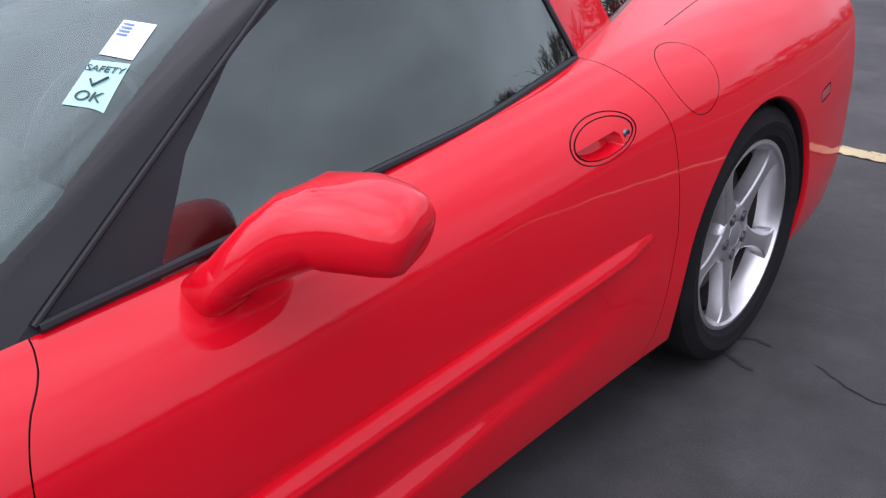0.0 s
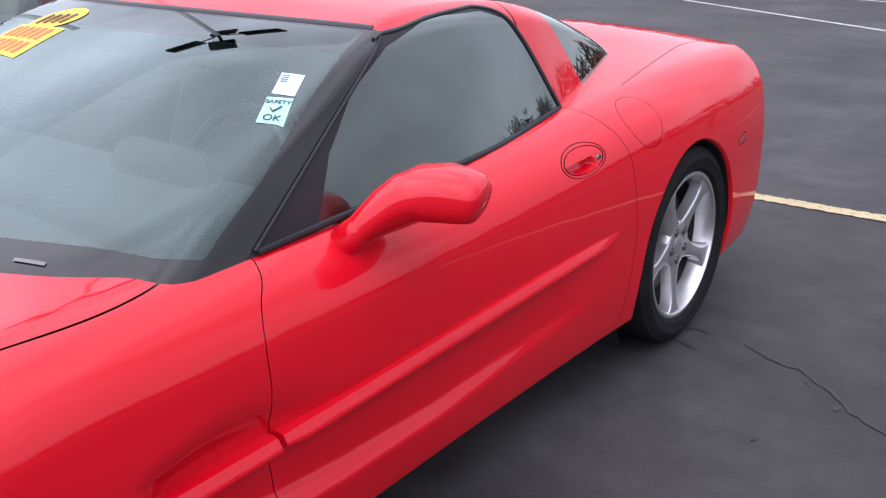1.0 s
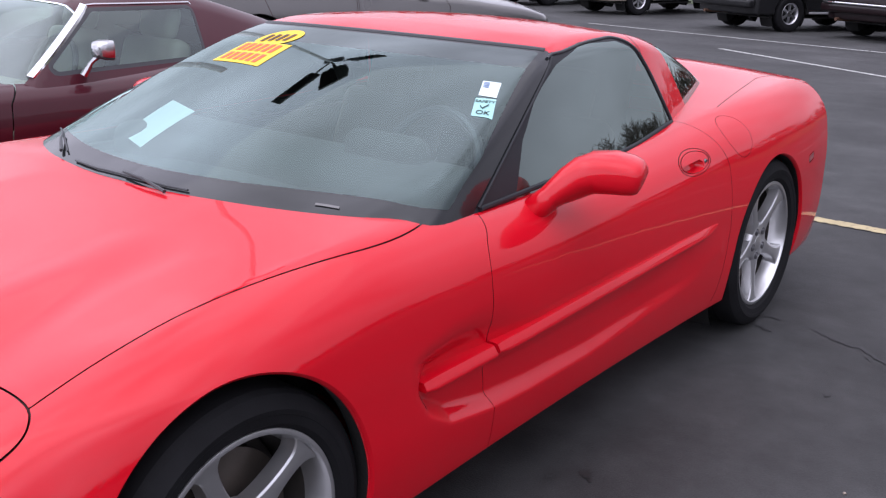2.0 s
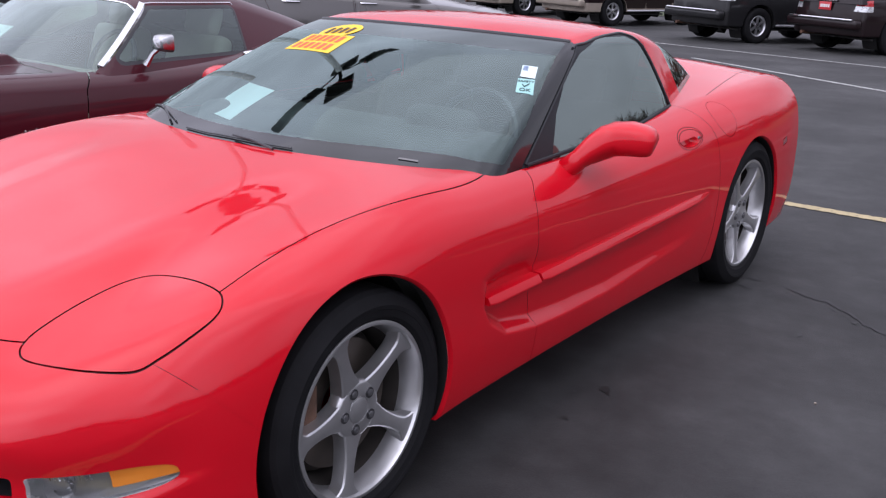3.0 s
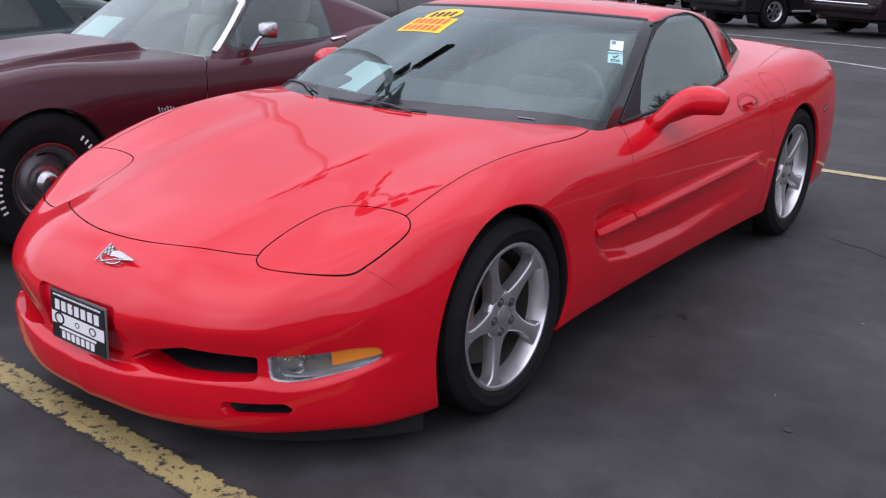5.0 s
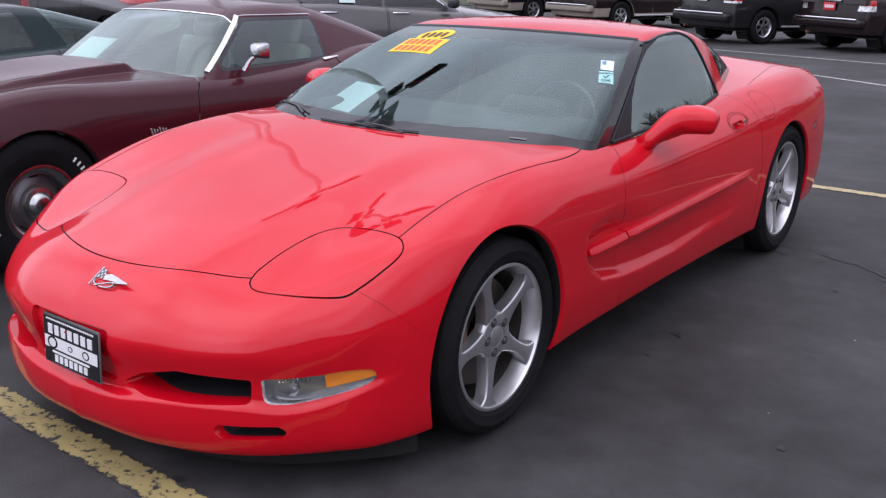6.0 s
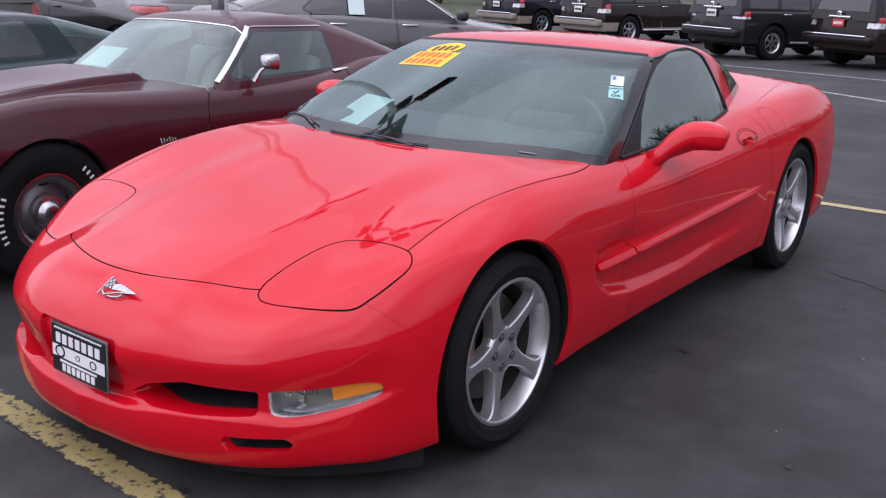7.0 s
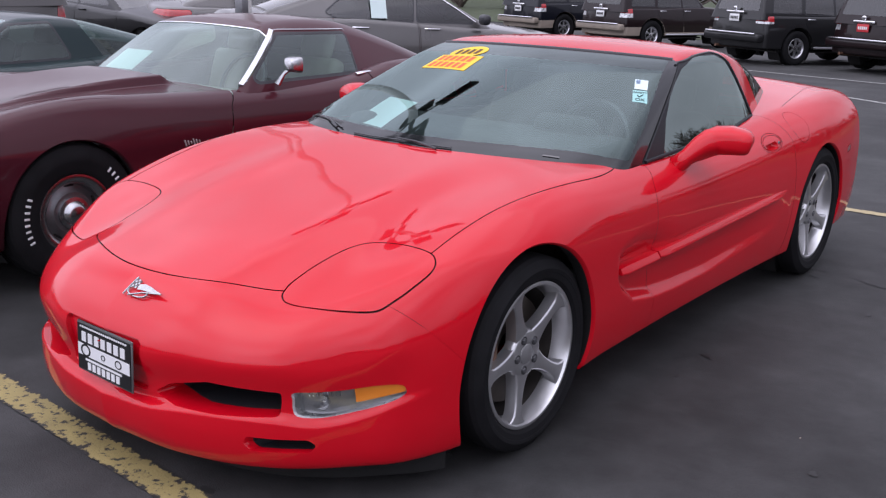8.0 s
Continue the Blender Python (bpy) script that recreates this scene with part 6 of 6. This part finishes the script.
def grey_sedan(at):
    car, f, h = build_car("sedan", "grey four-door sedan with bright window trim on asphalt", at, sedan_lines(GREY))
    for y in (1.52, 2.45):
        door_handle(car, f, y, 0.90, 0.22, CHROME)
    for s in (1, -1):
        line = []
        for y, z in ((0.90, 0.985), (1.15, 1.145), (1.42, 1.305), (1.66, 1.368), (1.9, 1.388), (2.15, 1.382), (2.4, 1.335), (2.64, 1.265)):
            line.append((s * (float(surface_x(h, np.array([y]), np.array([z]), 0.1)[0]) + 0.004), y, z))
        bm = bmesh.new()
        tube(bm, line, 0.010, 6)
        part("window_strip", bm, CHROME, car, "bright strip over the side windows")
        bm = bmesh.new()
        box(bm, (0.20, 0.11, 0.13), (s * 0.96, 0.86, 1.03), 0.045, None, 3)
        part("door_mirror", bm, BLACK, car)
    bm = bmesh.new()
    box(bm, (0.01, 0.20, 0.24), (-0.755, 2.2, 1.12), 0, pose(0, 0, 0, 0, 22, 0))
    part("price_sheet", bm, WHITE, car, "white price sheet in the rear side window")


def dark_sedan(at):
    car, f, h = build_car("sedan", "charcoal four-door sedan parked in the row behind", at, sedan_lines(CHARCOAL))
    for y in (1.52, 2.45):
        door_handle(car, f, y, 0.90, 0.20, BLACK)


def truck_lines(paint, **more):
    p = dict(paint=paint, grid=(85, 140, 26), nose=-0.90, tail=3.85, wheelbase=2.79, tyre=0.385, arch=0.46, track=0.80, tyre_width=0.265, rim=0.225, low=0.36, spokes=6,
             centre=((-0.9, 0.95), (0, 1.10), (0.6, 1.14), (2.5, 1.12), (3.85, 1.12)), crown=((-0.9, 0.92), (0, 1.08), (0.6, 1.12), (2.5, 1.10), (3.85, 1.10)),
             width=((-0.9, 0.86), (0, 0.94), (1.4, 0.945), (2.8, 0.945), (3.85, 0.90)), ridge=0.05, tuck=0.02, lean=0.02, nose_round=0.15, tail_round=0.09, tail_lean=0.03, tail_r=0.05, belt=1.10,
             screen_y=0.62, screen_z=1.13, screen_bow=0.25, screen_slope=0.85, screen_k=0.76, header=1.30,
             roof=((0.9, 1.62), (1.4, 1.74), (2.4, 1.76), (3.85, 1.72)), roof_bow=0.05, pane=((0.6, 0.86), (2.6, 0.86), (3.8, 0.84)), tumble=0.22, house_end=3.80, end_lean=0.22, cabin=(0.8, 3.3),
             doors=[[(0.72, 1.14), (0.60, 0.90), (0.68, 0.46), (1.62, 0.46), (1.66, 1.14)], [(1.68, 1.14), (1.64, 0.46), (2.35, 0.46), (2.55, 0.80), (2.66, 1.14)]],
             windows=[[(0.95, 1.13), (1.32, 1.60), (1.62, 1.62), (1.64, 1.13)], [(1.72, 1.13), (1.70, 1.62), (2.5, 1.62), (2.58, 1.13)], [(2.70, 1.15), (2.64, 1.62), (3.4, 1.60), (3.5, 1.15)]],
             rear_glass=[(-0.2, 1.17), (0.68, 1.17), (0.60, 1.60), (-0.2, 1.60)], seats=(1.75, 2.6), glass=DARK_PANE)
    p.update(more)
    return p


def sport_truck(at, label, paint, plate, lamp, chrome_z, group, **more):
    p = truck_lines(paint, tail_lamps=[(lamp, 0.35)], lamp_split=0.95, **more)
    car, f, h = build_car("suv", label, at, p, group)
    bm = bmesh.new()
    box(bm, (1.80, 0.20, 0.18), (0, 3.86, 0.585), 0.05, None, 3)
    bumper = part("rear_bumper", bm, p.get("bumper", paint), car)
    bm = bmesh.new()
    box(bm, (1.62, 0.05, 0.040), (0, 3.960, 0.680), 0.012)
    part("bumper_strip", bm, CHROME, bumper, "bright bumper strip")
    bm = bmesh.new()
    box(bm, (0.56, 0.05, 0.055), (0, 3.845, chrome_z), 0.018, None, 3)
    part("tailgate_handle", bm, CHROME, car, "chrome tailgate handle bar")
    bm = bmesh.new()
    lathe(bm, [(0, 0.055), (0.015, 0.05), (0.018, 0.03), (0.018, 0.0004)], "y", 20, (0, 3.86, chrome_z + 0.075))
    part("round_mark", bm, CHROME, car)
    bar_plate(car, (0, 3.862, chrome_z - 0.125), plate, PLATE_WHITE if plate is PLATE_RED else PLATE)
    for s in (1, -1):
        bm = bmesh.new()
        tube(bm, [(s * 0.93, 0.75, 0.40), (s * 0.97, 0.85, 0.40), (s * 0.97, 2.2, 0.40), (s * 0.93, 2.3, 0.40)], 0.03, 8)
        part("side_step", bm, BRIGHT, car)
    for y in (1.5, 2.42):
        door_handle(car, f, y, 1.02, 0.22, CHROME)
    bm = bmesh.new()
    tube(bm, [(0.45, 3.1, 0.34), (0.50, 3.9, 0.36)], 0.035, 10)
    part("exhaust_pipe", bm, RUST, car)
    bm = bmesh.new()
    tube(bm, [(-0.70, 2.79, 0.385), (0.70, 2.79, 0.385)], 0.05, 10)
    part("rear_axle", bm, WELL, car)
    return car


maroon_coupe(pose(-2.57, 0.05, 0))
teal_coupe(pose(-5.05, -0.18, 0))
grey_sedan(on_lot(-5.42, 9.10, 150, 2.80))
grey_sedan(on_lot(-8.55, 10.35, 150, 2.80))
dark_sedan(on_lot(-9.9, 7.2, 90, 2.80))
hatch, f, h = build_car("crossover", "slate grey crossover with a chrome window line", on_lot(-13.06, 3.9, -90, 2.79),
                        dict(truck_lines(GREY), low=0.22, tail_lamps=[([(0.70, 0.74), (0.98, 0.74), (0.98, 1.22), (0.78, 1.22)], 0.3)], trim=CHROME))
lamp_b = [(0.60, 0.90), (0.98, 0.90), (0.98, 1.13), (0.66, 1.13)]
lamp_a = [(0.66, 0.84), (0.98, 0.84), (0.98, 1.14), (0.72, 1.14)]
sport_truck(on_lot(-4.87, 23.17, 153.5, 2.79), "charcoal off-road suv with silver alloy wheels", CHARCOAL, PLATE_WHITE, lamp_b, 1.13, "row of parked suvs")
sport_truck(on_lot(-1.97, 22.89, 153.5, 2.79), "near-black suv with a red dealer plate", WINE, PLATE_RED, lamp_a, 1.04, "row of parked suvs")
sport_truck(on_lot(-9.9, 25.39, 160.8, 2.79), "dark wine suv with beige lower cladding", WINE, PLATE_WHITE, lamp_a, 1.04, "row of parked suvs", skirt=0.60, skirt_mat=BEIGE, flare=BEIGE, bumper=BEIGE)
sport_truck(on_lot(-13.54, 26.74, 162.2, 2.79), "navy suv with beige lower cladding", NAVY, PLATE_WHITE, lamp_a, 1.04, "row of parked suvs", skirt=0.60, skirt_mat=BEIGE, flare=BEIGE, bumper=BEIGE)


# ---- light mast, verge, trees ----
def light_mast(x, y, height):
    mast = thing("light_mast", "white car park light mast with dark lamp heads", "lamp post", "", pose(x, y, lot_z(y)))
    bm = bmesh.new()
    lathe(bm, [(0.0, 0.14), (0.04, 0.14), (0.05, 0.06)], "z", 24)
    part("base", bm, POLE, mast)
    bm = bmesh.new()
    lathe(bm, [(0.04, 0.085), (height, 0.06), (height + 0.01, 0.0004)], "z", 20)
    part("pole", bm, POLE, mast)
    for a in (-45, 66, 135, -112):
        m = pose(0, 0, height, 0, 0, a)
        bm = bmesh.new()
        tube(bm, [m @ Vector((0.0, 0, -0.10)), m @ Vector((0.18, 0, 0.12)), m @ Vector((0.48, 0, 0.27))], 0.04, 8)
        arm = part("arm", bm, LAMP, mast)
        bm = bmesh.new()
        box(bm, (0.90, 0.56, 0.16), (0.89, 0, 0.37), 0.04, pose(0, 0, 0, 0, -14, 0))
        bmesh.ops.transform(bm, matrix=m, verts=bm.verts)
        part("lamp_head", bm, LAMP, arm)


def bare_tree(x, y, height, seed):
    """A leafless tree: a tapering trunk that forks again and again."""
    rnd = random.Random(seed)
    tree = thing("tree", "bare leafless tree beyond the car park", "tree", "trees round the car park", pose(x, y, lot_z(y)))
    bm, twigs = bmesh.new(), bmesh.new()

    def grow(p, d, length, radius, depth):
        pts, r = [p], [radius]
        for k in range(3):
            d = (d + Vector((rnd.uniform(-0.22, 0.22), rnd.uniform(-0.22, 0.22), rnd.uniform(-0.05, 0.15)))).normalized()
            pts.append(pts[-1] + d * length / 3)
            r.append(radius * (1 - 0.13 * (k + 1)))
        tube(bm if depth < 2 else twigs, pts, r, 7 if depth < 2 else 4, False)
        if depth < 5:
            for k in range(4):
                a = rnd.uniform(0, 6.28)
                out = Vector((math.cos(a), math.sin(a), rnd.uniform(0.1, 0.7)))
                grow(pts[-1 - (k > 1)], (d * 0.8 + out * 0.75).normalized(), length * rnd.uniform(0.62, 0.8), max(r[-1] * 0.66, 0.014), depth + 1)
    grow(Vector((0, 0, 0)), Vector((0, 0, 1)), height * 0.26, height * 0.022, 0)
    part("trunk", bm, BARK, tree)
    part("crown", twigs, BARK, tree)


light_mast(-8.46, 6.99, 8.5)
post = thing("sign_post", "slim white post with a small grey box, between the parked coupes", "post", "", pose(-3.70, 2.86, 0))
bm = bmesh.new()
lathe(bm, [(0.0, 0.0004), (0.0, 0.034), (2.6, 0.034), (2.61, 0.0004)], "z", 16)
part("tube", bm, POLE, post)
bm = bmesh.new()
box(bm, (0.085, 0.075, 0.17), (-0.01, -0.035, 1.16), 0.008)
part("box", bm, STEEL, post, "small grey metal box")
sheet("grass_verge", [(-80, 46), (-16, 29.6), (0, 24.4), (80, 24.4), (80, 75), (-80, 75)], lot_z(30) + 0.02, GRASS, "strip of grass beyond the car park", "structure", "grass")
bare_tree(8.6, 21.5, 6.6, 3)
bare_tree(15.5, 27, 7.5, 5)


def added_woods():
    """Bare woods all round the lot, far off: unseen, added to darken the reflected horizon."""
    rnd = random.Random(77)
    bm = bmesh.new()
    for k in range(420):
        a = 2 * math.pi * (k + rnd.random()) / 420
        far = rnd.uniform(48, 76)
        base = Vector((far * math.cos(a), far * math.sin(a), lot_z(far * math.sin(a))))
        tall = rnd.uniform(4.2, 7.2)
        tube(bm, [base, base + Vector((rnd.uniform(-0.3, 0.3), rnd.uniform(-0.3, 0.3), tall * 0.8))], [0.16, 0.05], 4, False)
        for i in range(44):
            z = tall * 0.72 * rnd.random() ** 1.3
            b = rnd.uniform(0, 6.28)
            out = rnd.uniform(0.8, 2.2) * (1.1 - 0.6 * z / tall)
            tip = base + Vector((out * math.cos(b), out * math.sin(b), z + rnd.uniform(0.5, 2.0)))
            tube(bm, [base + Vector((0, 0, z)), tip], [0.10, 0.05], 3, False)
    tagged(part("added_woods", bm, BARK, smooth=False), "bare grey-brown woods, unseen, added far off to darken the reflected horizon", "trees", "", "stuff")


added_woods()
